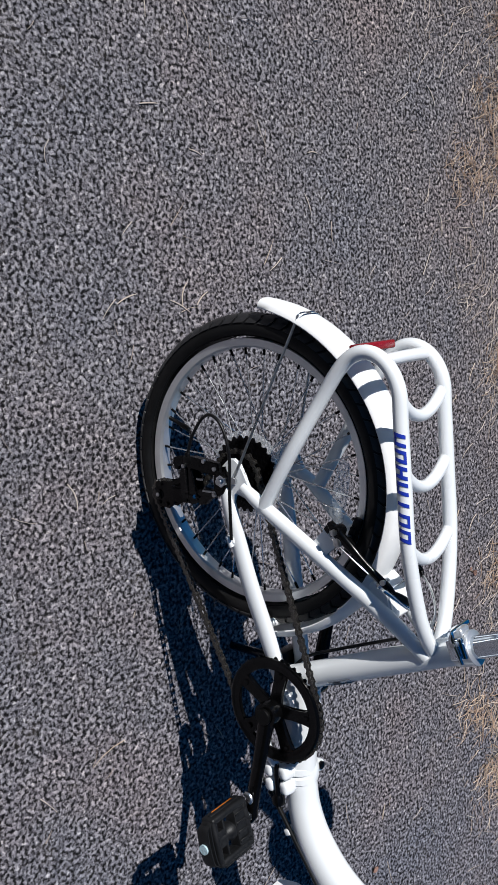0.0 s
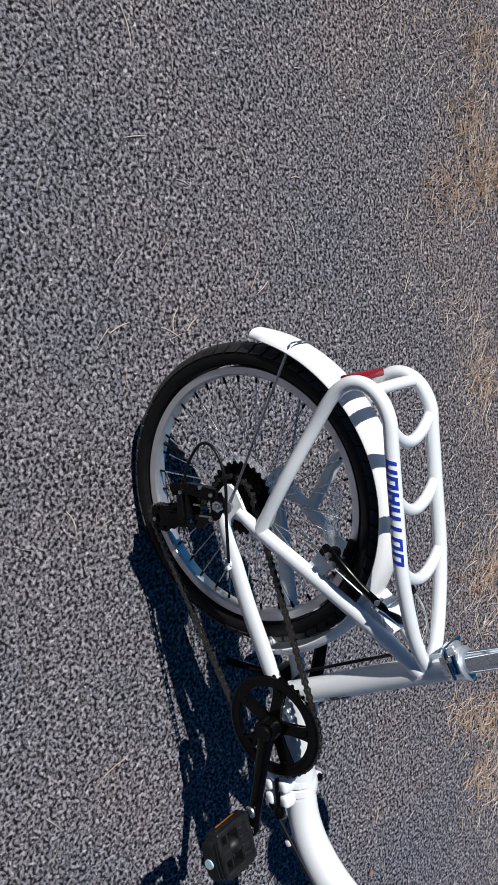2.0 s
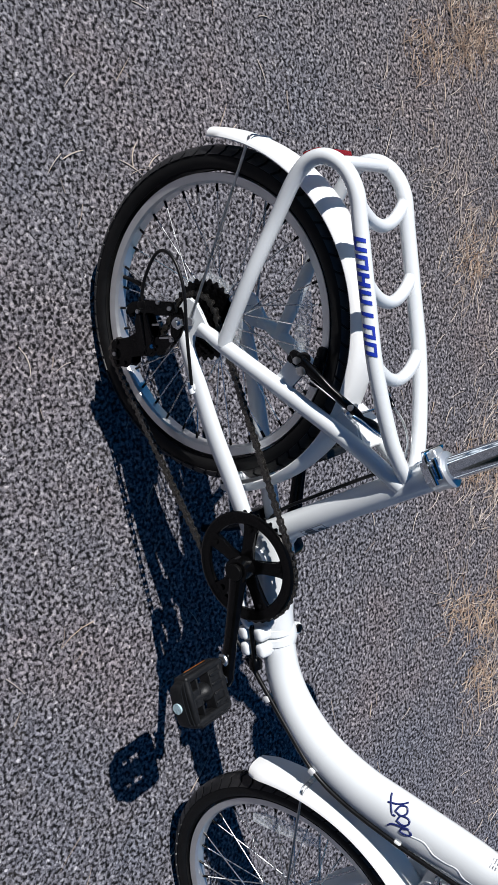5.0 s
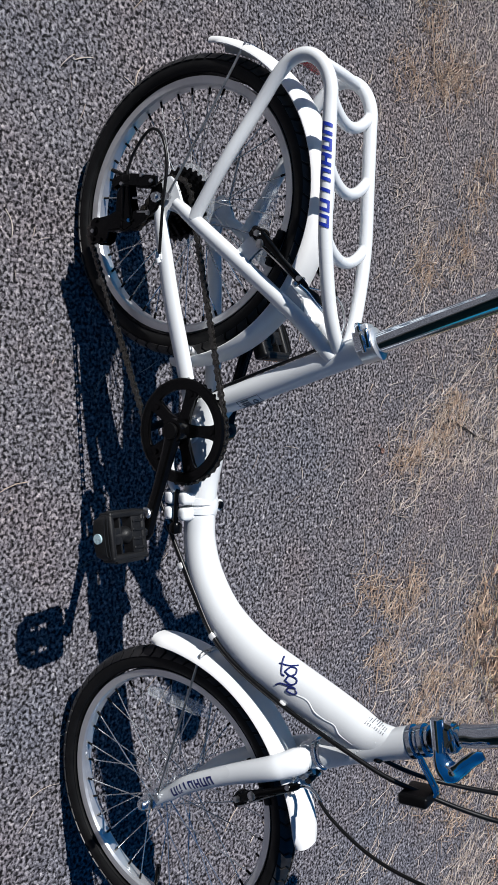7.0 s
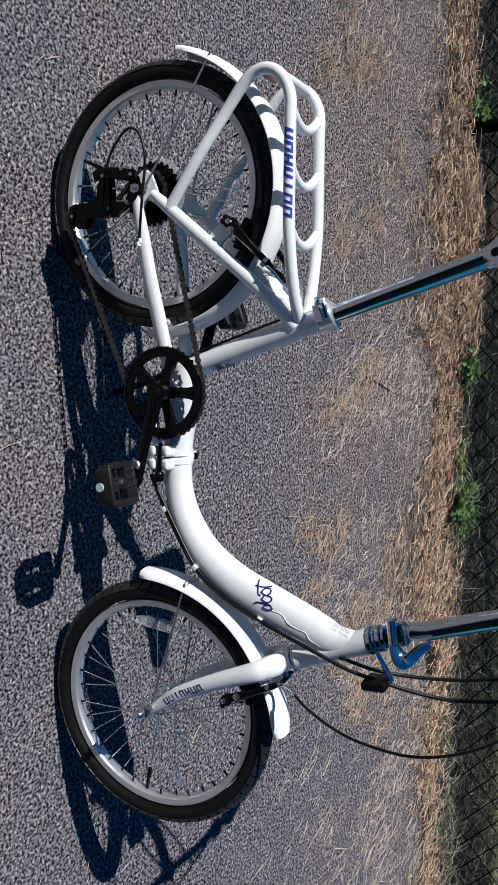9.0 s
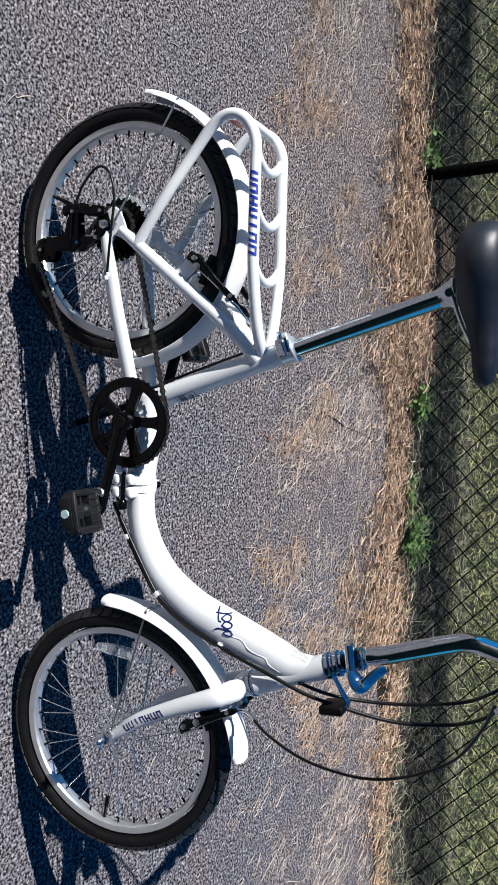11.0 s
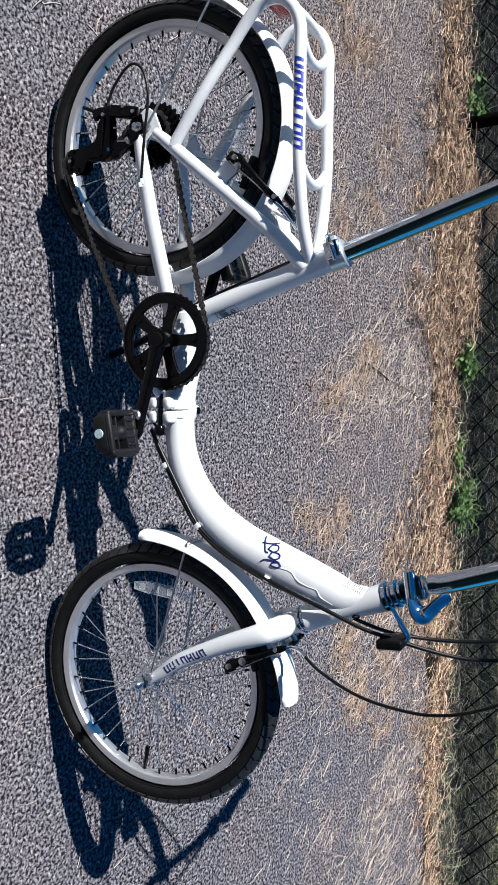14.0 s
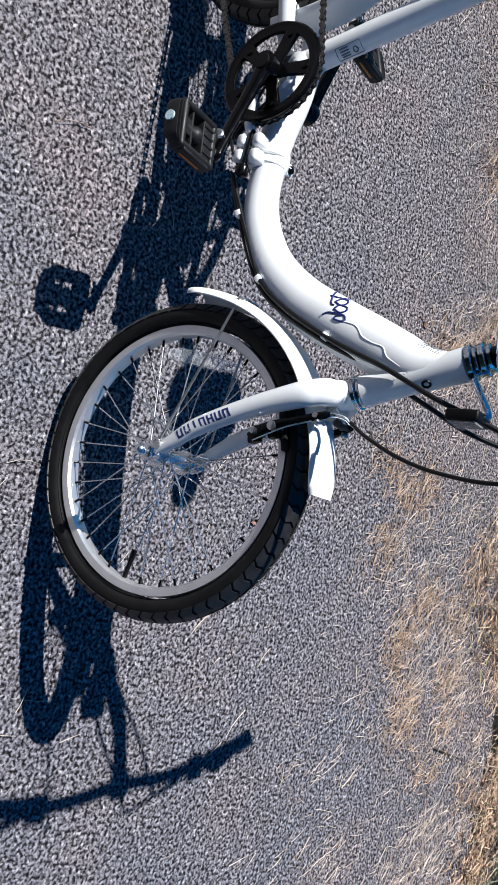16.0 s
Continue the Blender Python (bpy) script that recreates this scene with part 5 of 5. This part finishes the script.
for y in (-0.0555, -0.036):
    plate(bm, [(0.002, 0.146), (-0.002, 0.16), (0.006, 0.171), (0.022, 0.168), (0.026, 0.15), (0.034, 0.12), (0.0535, 0.1144), (0.0595, 0.1035), (0.0565, 0.091), (0.0575, 0.081), (0.0435, 0.0745), (0.03, 0.0765), (0.019, 0.0765), (0.0135, 0.084), (0.0155, 0.0945), (0.013, 0.118)], y - 0.0012, y + 0.0012, 0.0006)
rod(bm, (0.014, -0.075, 0.162), (0.014, -0.036, 0.162), 0.0075, 12)
lathe(bm, [(0.0065, -0.06), (0.0085, -0.0585), (0.0085, -0.057), (0.0065, -0.056)], (LOWER[0], 0, LOWER[1]), 20)
for x, z in ((0.019, 0.089), (0.052, 0.1), (0.05, 0.083)):
    rod(bm, (x, -0.0595, z), (x, -0.034, z), 0.0034, 8)
part("jockey_cage", bm, BLACK_METAL, derailleur)
for x, z in (UPPER, LOWER):
    bm = bmesh.new()
    toothed(bm, 11, 0.004, 0.0215, -0.0475, -0.0435, (x, 0, z), 0.005)
    part("jockey_wheel", bm, BLACK_PLASTIC, derailleur)
    bm = bmesh.new()
    lathe(bm, [(0.0035, -0.0615), (0.0035, -0.034)], (x, 0, z), 10)
    part("pivot_bolt", bm, STEEL, derailleur)
for x, z, y in ((-0.0235, 0.187, -0.1015), (-0.0325, 0.229, -0.1015), (-0.0215, 0.249, -0.1015), (0.0235, 0.227, -0.082)):
    part("link_pin", lathe(bmesh.new(), [(0.0032, -0.002), (0.0032, 0.002)], (x, y, z), 12), STEEL, derailleur)
bm = bmesh.new()
sweep(bm, [(-0.038, -0.097, 0.193), (-0.05, -0.097, 0.197), (-0.072, -0.097, 0.208), (-0.097, -0.097, 0.23), (-0.102, -0.1, 0.252), (-0.084, -0.101, 0.271), (-0.043, -0.1, 0.279), (0.02, -0.096, 0.27), (0.09, -0.084, 0.256)], 0.0025, 10, 8)
part("shift_cable_loop", bm, BLACK_CABLE, derailleur, "looped black shift cable housing")
bm = bmesh.new()
rod(bm, (0.086, -0.082, 0.248), (0.103, -0.078, 0.25), 0.0042, 10)
block(bm, (0.094, -0.073, 0.252), (0.009, 0.014, 0.008), None, 0.002)
part("cable_stop", bm, WHITE, bike)

# kickstand on the far side of the bottom bracket
bm = bmesh.new()
sweep(bm, [(0.325, 0.03, 0.262), (0.335, 0.05, 0.24), (0.37, 0.125, 0.09), (0.384, 0.157, 0.026), (0.392, 0.175, 0.016)], [0.009, 0.008, 0.0075, 0.0075, 0.007], 12, 5)
block(bm, (0.32, 0.02, 0.262), (0.04, 0.05, 0.02), None, 0.004)
kick = part("kickstand", bm, BLACK_METAL, bike, "black kickstand")
bm = bmesh.new()
sweep(bm, [(0.385, 0.160, 0.0215), (0.402, 0.196, -0.030)], [0.0105, 0.012], 12, 1)
part("rubber_foot", bm, RUBBER, kick)

# fork
for s in (-1, 1):
    bm = bmesh.new()
    sweep(bm, [(0.9855, s * 0.053, 0.259), (0.9665, s * 0.053, 0.286), (0.9395, s * 0.0535, 0.3255), (0.905, s * 0.053, 0.3985), (0.8765, s * 0.050, 0.474), (0.868, s * 0.042, 0.496), (0.862, s * 0.026, 0.513), (0.86, s * 0.004, 0.519)],
          [(0.0085, 0.0065), (0.0118, 0.0095), (0.0142, 0.0115), (0.0155, 0.013), (0.0188, 0.0155), (0.0198, 0.0165), (0.0205, 0.0175), (0.0205, 0.0175)], 20, 6, (0, 1, 0.35))
    blade = steered(part("fork_blade", bm, WHITE, bike))
    if s < 0:
        FB = [(0.9855, 0.259, 0.0085, 0.0065), (0.9665, 0.286, 0.0118, 0.0095), (0.9395, 0.3255, 0.0142, 0.0115), (0.905, 0.3985, 0.0155, 0.013), (0.8765, 0.474, 0.0188, 0.0155)]

        def on_blade(u, v):
            p0, p1 = Vector((0.9605, 0.2945)), Vector((0.9095, 0.379))
            d = (p1 - p0).normalized()
            p = p1 - d * u
            for a, b in zip(FB, FB[1:]):
                e = Vector((b[0] - a[0], b[1] - a[1]))
                f = ((p.x - a[0]) * e.x + (p.y - a[1]) * e.y) / e.length_squared
                if f <= 1 or b is FB[-1]:
                    break
            q = Vector((a[0], a[1])) + e * f
            wide, deep = a[2] + (b[2] - a[2]) * f + 0.0004, a[3] + (b[3] - a[3]) * f + 0.0004
            turn = (v - 0.0072) / wide
            return (q.x + d.y * wide * math.sin(turn), -0.0533 - deep * math.cos(turn), q.y - d.x * wide * math.sin(turn))
        letter_blocks(on_blade, 0.097, 0.0145, NAVY, blade, "dark blue slanted block of the maker's mark", -0.12)
    bm = bmesh.new()
    plate(bm, [(0.983, 0.272), (0.995, 0.27), (1.001, 0.255), (1.0, 0.238), (0.987, 0.232), (0.977, 0.24), (0.976, 0.258)], s * 0.0515, s * 0.0565, 0.001)
    lathe(bm, [(0.009, -0.005), (0.0135, -0.003), (0.0135, 0.003), (0.009, 0.005)], (0.989, s * 0.061, 0.247), 6)
    lathe(bm, [(0.004, -0.009), (0.0045, 0.009)], (0.989, s * 0.068, 0.247), 10)
    plate(bm, [(0.966, 0.263), (0.98, 0.272), (0.992, 0.258), (0.985, 0.246), (0.972, 0.25)], s * 0.058, s * 0.0605, 0.0008)
    fork_end = steered(part("fork_end", bm, BRIGHT, bike, "bright fork end with axle nut"))
    bm = bmesh.new()
    sweep(bm, [(0.989, s * 0.072, 0.247), (0.989, s * 0.077, 0.247), (0.989, s * 0.081, 0.247), (0.989, s * 0.083, 0.247)], [0.0085, 0.0085, 0.006, 0.002], 14, 1, (1, 0, 0))
    part("cap_nut", bm, BRIGHT, fork_end)
    bm = bmesh.new()
    lathe(bm, [(0.0035, -0.0015), (0.0075, -0.0015), (0.0075, 0.0015), (0.0035, 0.0015)], (0.973, s * 0.0625, 0.262), 14, True)
    sweep(bm, [(0.989, s * 0.0635, 0.236), (0.998, s * 0.064, 0.229), (1.006, s * 0.064, 0.231)], [(0.005, 0.0012), (0.004, 0.0012), (0.002, 0.001)], 8, 4)
    part("safety_washer", bm, BRIGHT, fork_end)
bm = bmesh.new()
sweep(bm, [(0.8625, -0.03, 0.51), (0.861, 0, 0.516), (0.8625, 0.03, 0.51)], [0.017, 0.0185, 0.017], 20, 4, (0, 0, 1))
sweep(bm, [up_axis(-0.022), up_axis(-0.006), up_axis(0.0005)], [0.021, 0.021, 0.0195], 24, 1)
crown = steered(part("fork_crown", bm, WHITE, bike))


# rim brakes: two black arms on bosses, pads on bright posts, springs and cable clamps
def rim_brake(name, pivot, top, pad, y, tail):
    """pivot, top, pad: (x, z) of the arm's foot, its head and the brake pad; tail: how far the spring case reaches below the pivot."""
    root = None
    p, t = Vector((pivot[0], 0, pivot[1])), Vector((top[0], 0, top[1]))
    d = (t - p).normalized()
    n = Vector((d.z, 0, -d.x))
    slope = ry(-math.degrees(math.atan2(d.z, d.x)))

    def at(along, across, yy):
        q = p + d * along + n * across
        return (q.x, yy, q.z)
    high = (t - p).length
    for s in (-1, 1):
        bm = bmesh.new()
        sweep(bm, [at(-tail, 0.002, s * (y + 0.002)), at(0, 0.001, s * (y + 0.005)), at(high * 0.3, -0.002, s * (y + 0.006)), at(high * 0.62, -0.001, s * (y + 0.002)), at(high, 0, s * (y - 0.006)), at(high + 0.012, 0, s * (y - 0.009))],
              [(0.0055, 0.006), (0.0088, 0.0062), (0.0066, 0.005), (0.0052, 0.0045), (0.0062, 0.0045), (0.003, 0.003)], 14, 4)
        lathe(bm, [(0.0075, -0.010), (0.0095, -0.006), (0.0095, 0.006), (0.0075, 0.010)], (pivot[0], s * y, pivot[1]), 18)
        arm = part(name if s < 0 else "brake_arm", bm, BLACK_METAL, root or bike, "black cantilever rim brake" if s < 0 else "")
        root = root or arm
        bm = bmesh.new()
        rad = Vector((pad[0], 0, pad[1])) - Vector((0 if pad[0] < 0.5 else WB, 0, HUB))
        along_rim = ry(90 - math.degrees(math.atan2(rad.z, rad.x)))
        block(bm, (pad[0], s * 0.0195, pad[1]), (0.058, 0.01, 0.013), along_rim, 0.003)
        block(bm, (pad[0], s * 0.026, pad[1]), (0.03, 0.006, 0.011), along_rim, 0.002)
        part("brake_pad", bm, RUBBER, root)
        bm = bmesh.new()
        rod(bm, (pad[0], s * 0.024, pad[1]), (pad[0], s * (y + 0.008), pad[1]), 0.0034, 10)
        sweep(bm, [(pad[0], s * (y + 0.004), pad[1]), (pad[0], s * (y + 0.005), pad[1]), (pad[0], s * (y + 0.012), pad[1]), (pad[0], s * (y + 0.013), pad[1])], [0.005, 0.0068, 0.0068, 0.005], 12, 1, (0, 0, 1))
        part("pad_post", bm, STEEL, root, "bright pad post and nut")
        bm = bmesh.new()
        lathe(bm, [(0.003, -0.004), (0.0052, -0.003), (0.0052, 0.003), (0.003, 0.004)], (pivot[0], s * (y + 0.0135), pivot[1]), 6)
        part("pivot_bolt", bm, STEEL, root)
        bm = bmesh.new()
        sweep(bm, [at(high * 0.93, 0.004, s * (y - 0.006)), at(high * 0.93, 0.009, s * (y - 0.005)), at(high * 0.93, 0.012, s * (y - 0.005))], [0.0045, 0.0058, 0.0035], 8, 1)
        rod(bm, at(high * 0.93, -0.002, s * (y + 0.001)), at(high * 0.93, -0.002, s * (y - 0.014)), 0.0042, 10)
        part("cable_clamp", bm, STEEL, root, "bright cable clamp bolt")
        bm = bmesh.new()
        block(bm, at(-tail * 0.5, 0.009, s * (y + 0.001)), (0.018, 0.015, 0.011), slope, 0.003)
        block(bm, at(high * 0.22, 0.006, s * (y - 0.008)), (0.018, 0.016, 0.014), slope, 0.004)
        part("spring_case", bm, BLACK_METAL, root)
        bm = bmesh.new()
        sweep(bm, [at(-0.006, 0.012, s * (y + 0.009)), at(0.012, 0.0105, s * (y + 0.0105)), at(high * 0.5, 0.006, s * (y + 0.0075)), at(high * 0.86, 0.005, s * (y - 0.001))], 0.0011, 6, 4)
        part("spring", bm, STEEL, root, "thin bright spring wire")
    return root


fb = rim_brake("front_brake", (0.934, 0.424), (0.898, 0.513), (0.923, 0.449), 0.047, 0.012)
bm = bmesh.new()
sweep(bm, [(0.898, -0.04, 0.516), (0.894, -0.034, 0.53), (0.897, -0.036, 0.547), (0.905, -0.045, 0.562)], 0.003, 10, 5)
rod(bm, (0.892, -0.036, 0.516), (0.892, 0.036, 0.516), 0.0012, 6)
part("noodle", bm, CHROME, fb, "bright bent cable noodle")
bm = bmesh.new()
sweep(bm, [(0.9, -0.006, 0.519), (0.9, 0.012, 0.518), (0.9, 0.034, 0.516)], [0.0055, 0.005, 0.003], 10, 2, (0, 0, 1))
part("rubber_boot", bm, RUBBER, fb)
steered(fb)
rb = rim_brake("rear_brake", (0.068, 0.43), (0.143, 0.5), (0.083, 0.4335), 0.052, 0.016)
bm = bmesh.new()
sweep(bm, [(0.147, -0.054, 0.5), (0.158, -0.047, 0.511), (0.175, -0.03, 0.52), (0.185, -0.01, 0.522)], 0.003, 10, 5)
rod(bm, (0.147, -0.05, 0.502), (0.147, 0.05, 0.502), 0.0012, 6)
part("noodle", bm, CHROME, rb, "bright bent cable noodle")
bm = bmesh.new()
sweep(bm, [(0.147, 0.046, 0.503), (0.17, 0.04, 0.522), (0.2, 0.03, 0.532), (0.226, 0.02, 0.525)], 0.0016, 8, 5)
rod(bm, (0.212, 0.025, 0.53), (0.228, 0.019, 0.524), 0.0034, 10)
part("brake_wire", bm, STEEL, rb, "thin bright brake wire with a ferrule")
bm = bmesh.new()
sweep(bm, [(0.151, -0.044, 0.507), (0.162, -0.034, 0.517), (0.172, -0.022, 0.521)], [0.003, 0.0055, 0.004], 12, 3)
part("rubber_boot", bm, RUBBER, rb)
for s in (-1, 1):
    bm = bmesh.new()
    plate(bm, [(0.098, 0.374), (0.078, 0.396), (0.06, 0.416), (0.06, 0.432), (0.074, 0.438), (0.09, 0.43), (0.102, 0.408), (0.124, 0.404)], s * 0.047, s * 0.0535, 0.002)
    part("brake_boss", bm, WHITE, bike)
bm = bmesh.new()
plate(bm, [(0.142, 0.47), (0.164, 0.492), (0.198, 0.496), (0.205, 0.478), (0.18, 0.455), (0.155, 0.45)], -0.03, 0.03, 0.003)
part("bridge_plate", bm, WHITE, bike)

# front reflector under the headset
bm = bmesh.new()
sweep(bm, [(0.806, 0, 0.695), (0.822, 0, 0.699), (0.858, 0, 0.722), (0.868, 0, 0.722)], [(0.004, 0.0085)] * 4, 12, 4)
bracket = steered(part("front_reflector", bm, CHROME, bike, "black-backed front reflector on a chromed bracket"))
bm = bmesh.new()
block(bm, (0.871, -0.005, 0.700), (0.016, 0.052, 0.044), ry(-3), 0.004, 3)
part("housing", bm, BLACK_PLASTIC, bracket)
bm = bmesh.new()
block(bm, (0.8795, -0.005, 0.7005), (0.004, 0.046, 0.038), ry(-3), 0.0015)
part("lens", bm, CLEAR, bracket)

# folding stem and handlebar
bm = bmesh.new()
sweep(bm, [up_axis(0.188), up_axis(0.216)], 0.0145, 24, 1)
steered(part("stem_quill", bm, BLACK_METAL, bike))
bm = bmesh.new()
sweep(bm, [up_axis(0.208), up_axis(0.21), up_axis(0.226), up_axis(0.228)], [0.017, 0.0195, 0.0195, 0.017], 24, 1)
block(bm, up_axis(0.222, -0.004, 0.002), (0.034, 0.034, 0.018), ry(-20), 0.006, 3)
stem = steered(part("folding_stem", bm, CHROME, bike, "chromed folding stem with latch"))
bm = bmesh.new()
sweep(bm, [(0.7445, -0.026, 0.7303), (0.746, -0.026, 0.7305), (0.79, -0.026, 0.736), (0.7915, -0.026, 0.7362)], [0.0075, 0.0096, 0.0096, 0.0075], 22, 1)
part("latch_barrel", bm, CHROME, stem)
bm = bmesh.new()
plate(bm, [(0.752, 0.731), (0.7565, 0.7495), (0.772, 0.7535), (0.787, 0.746), (0.789, 0.733)], -0.029, -0.012, 0.003)
part("hinge_plate", bm, CHROME, stem)
bm = bmesh.new()
sweep(bm, [(0.787, -0.028, 0.7365), (0.798, -0.03, 0.7405), (0.809, -0.031, 0.7475), (0.814, -0.031, 0.7575), (0.807, -0.031, 0.7675), (0.796, -0.03, 0.777), (0.7865, -0.028, 0.788), (0.781, -0.025, 0.7985)], [(0.0095, 0.0045), (0.0125, 0.005), (0.015, 0.005), (0.0155, 0.005), (0.0145, 0.005), (0.013, 0.005), (0.011, 0.0045), (0.006, 0.003)], 18, 6, (0, -0.6, 0.8))
part("latch_lever", bm, CHROME, stem)
bm = bmesh.new()
sweep(bm, [up_axis(0.236), (0.7665, 0, 0.786), (0.748, 0, 0.845), (0.734, 0, 0.89), (0.7255, 0, 0.922), (0.7245, 0, 0.944), (0.729, 0, 0.964), (0.736, 0, 0.992), (0.746, 0, 1.033)], 0.0165, 26, 6)
steered(part("handlebar_post", bm, CHROME, bike, "bent chromed handlebar post"))
BAR = [(0.692, -0.33, 1.066), (0.715, -0.26, 1.059), (0.738, -0.18, 1.048), (0.752, -0.1, 1.038), (0.748, 0.0, 1.035), (0.752, 0.1, 1.038), (0.738, 0.18, 1.048), (0.715, 0.26, 1.059), (0.69, 0.33, 1.066)]
bm = bmesh.new()
sweep(bm, BAR, 0.0111, 18, 5, (0, 0, 1))
block(bm, (0.748, 0, 1.035), (0.036, 0.045, 0.034), None, 0.008, 3)
handlebar = steered(part("handlebar", bm, CHROME, bike, "chromed handlebar with black grips and levers"))
for s in (-1, 1):
    bm = bmesh.new()
    pts = [(0.689, s * 0.337, 1.0665), (0.692, s * 0.33, 1.066), (0.709, s * 0.28, 1.0615), (0.725, s * 0.23, 1.0555), (0.73, s * 0.215, 1.0535)]
    sweep(bm, pts, [0.012, 0.0165, 0.0155, 0.0165, 0.0165], 18, 5, (0, 0, 1))
    part("grip", bm, RUBBER, handlebar, "black rubber grip")
    bm = bmesh.new()
    block(bm, (0.732, s * 0.225, 1.053), (0.026, 0.026, 0.024), rz(-s * 18), 0.006, 3)
    sweep(bm, [(0.745, s * 0.23, 1.051), (0.758, s * 0.245, 1.047), (0.755, s * 0.285, 1.039 - s * 0.007), (0.738, s * 0.325, 1.032 - s * 0.014)], [(0.006, 0.006), (0.005, 0.007), (0.005, 0.007), (0.004, 0.006)], 12, 5, (0, 0, 1))
    part("brake_lever", bm, BLACK_METAL, handlebar)
    bm = bmesh.new()
    sweep(bm, [(0.7345, s * 0.206, 1.0525), (0.735, s * 0.204, 1.052), (0.7425, s * 0.172, 1.0475), (0.743, s * 0.17, 1.047)], [0.016, 0.0205, 0.0215, 0.017], 20, 1, (0, 0, 1))
    block(bm, (0.75, s * 0.185, 1.034), (0.03, 0.028, 0.024), rz(-s * 18), 0.006, 3)
    part("shifter", bm, BLACK_PLASTIC, handlebar)
    bm = bmesh.new()
    rod(bm, (0.738, s * 0.222, 1.05), (0.76, s * 0.197, 1.006), 0.006, 12)
    part("cable_adjuster", bm, CHROME, handlebar)

# cables
def cable(name, pts, label, r=0.0027):
    return part(name, tube(pts, r, 10, 8), BLACK_CABLE, bike, label)


cable("front_brake_cable", [(0.905, -0.045, 0.562), (0.922, -0.055, 0.592), (0.945, -0.065, 0.65), (0.957, -0.07, 0.71), (0.958, -0.075, 0.785), (0.935, -0.085, 0.86), (0.885, -0.11, 0.935), (0.81, -0.16, 0.985), (0.76, -0.197, 1.006)], "long looping black front brake cable")
cable("rear_brake_cable", [(0.53, -0.03, 0.246), (0.549, -0.026, 0.2535), (0.588, -0.0245, 0.2745), (0.641, -0.0245, 0.305), (0.7025, -0.025, 0.345), (0.7435, -0.026, 0.398), (0.785, -0.0265, 0.482), (0.8045, -0.028, 0.5325), (0.8235, -0.029, 0.5865), (0.852, -0.018, 0.654), (0.869, 0.0, 0.708), (0.8845, 0.02, 0.757), (0.896, 0.042, 0.81), (0.895, 0.056, 0.864), (0.884, 0.06, 0.92), (0.86, 0.062, 0.967), (0.81, 0.09, 1.01), (0.762, 0.15, 1.035)], "black rear brake cable clipped along the main tube", 0.0036)
cable("shift_cable", [(0.53, -0.021, 0.242), (0.551, -0.017, 0.247), (0.592, -0.016, 0.2665), (0.646, -0.016, 0.297), (0.708, -0.017, 0.339), (0.75, -0.018, 0.394), (0.7905, -0.018, 0.479), (0.8145, -0.01, 0.545), (0.838, 0.026, 0.595), (0.857, 0.04, 0.637), (0.874, 0.065, 0.676), (0.885, 0.094, 0.73), (0.8875, 0.115, 0.79), (0.88, 0.122, 0.85), (0.861, 0.125, 0.925), (0.82, 0.14, 0.985), (0.76, 0.197, 1.012)], "black shift cable clipped along the main tube", 0.0035)
for x, z, turn in ((0.596, 0.2735, -25), (0.702, 0.3425, -48), (0.784, 0.48, -64)):
    bm = bmesh.new()
    block(bm, (x, -0.0185, z), (0.011, 0.021, 0.011), ry(turn), 0.002)
    part("cable_clip", bm, WHITE_PLASTIC, main_tube)
cable("hinge_cable", [(0.53, -0.028, 0.262), (0.505, -0.045, 0.25), (0.47, -0.04, 0.236), (0.42, -0.03, 0.25), (0.37, -0.02, 0.258), (0.345, -0.012, 0.262)], "black cable loop past the hinge", 0.0025)
cable("seat_tube_cable", [(0.335, 0.012, 0.27), (0.302, 0.014, 0.31), (0.279, 0.014, 0.37), (0.25, 0.013, 0.455), (0.2295, 0.008, 0.513), (0.208, -0.002, 0.53), (0.187, -0.008, 0.522)], "black brake cable along the seat tube", 0.0027)
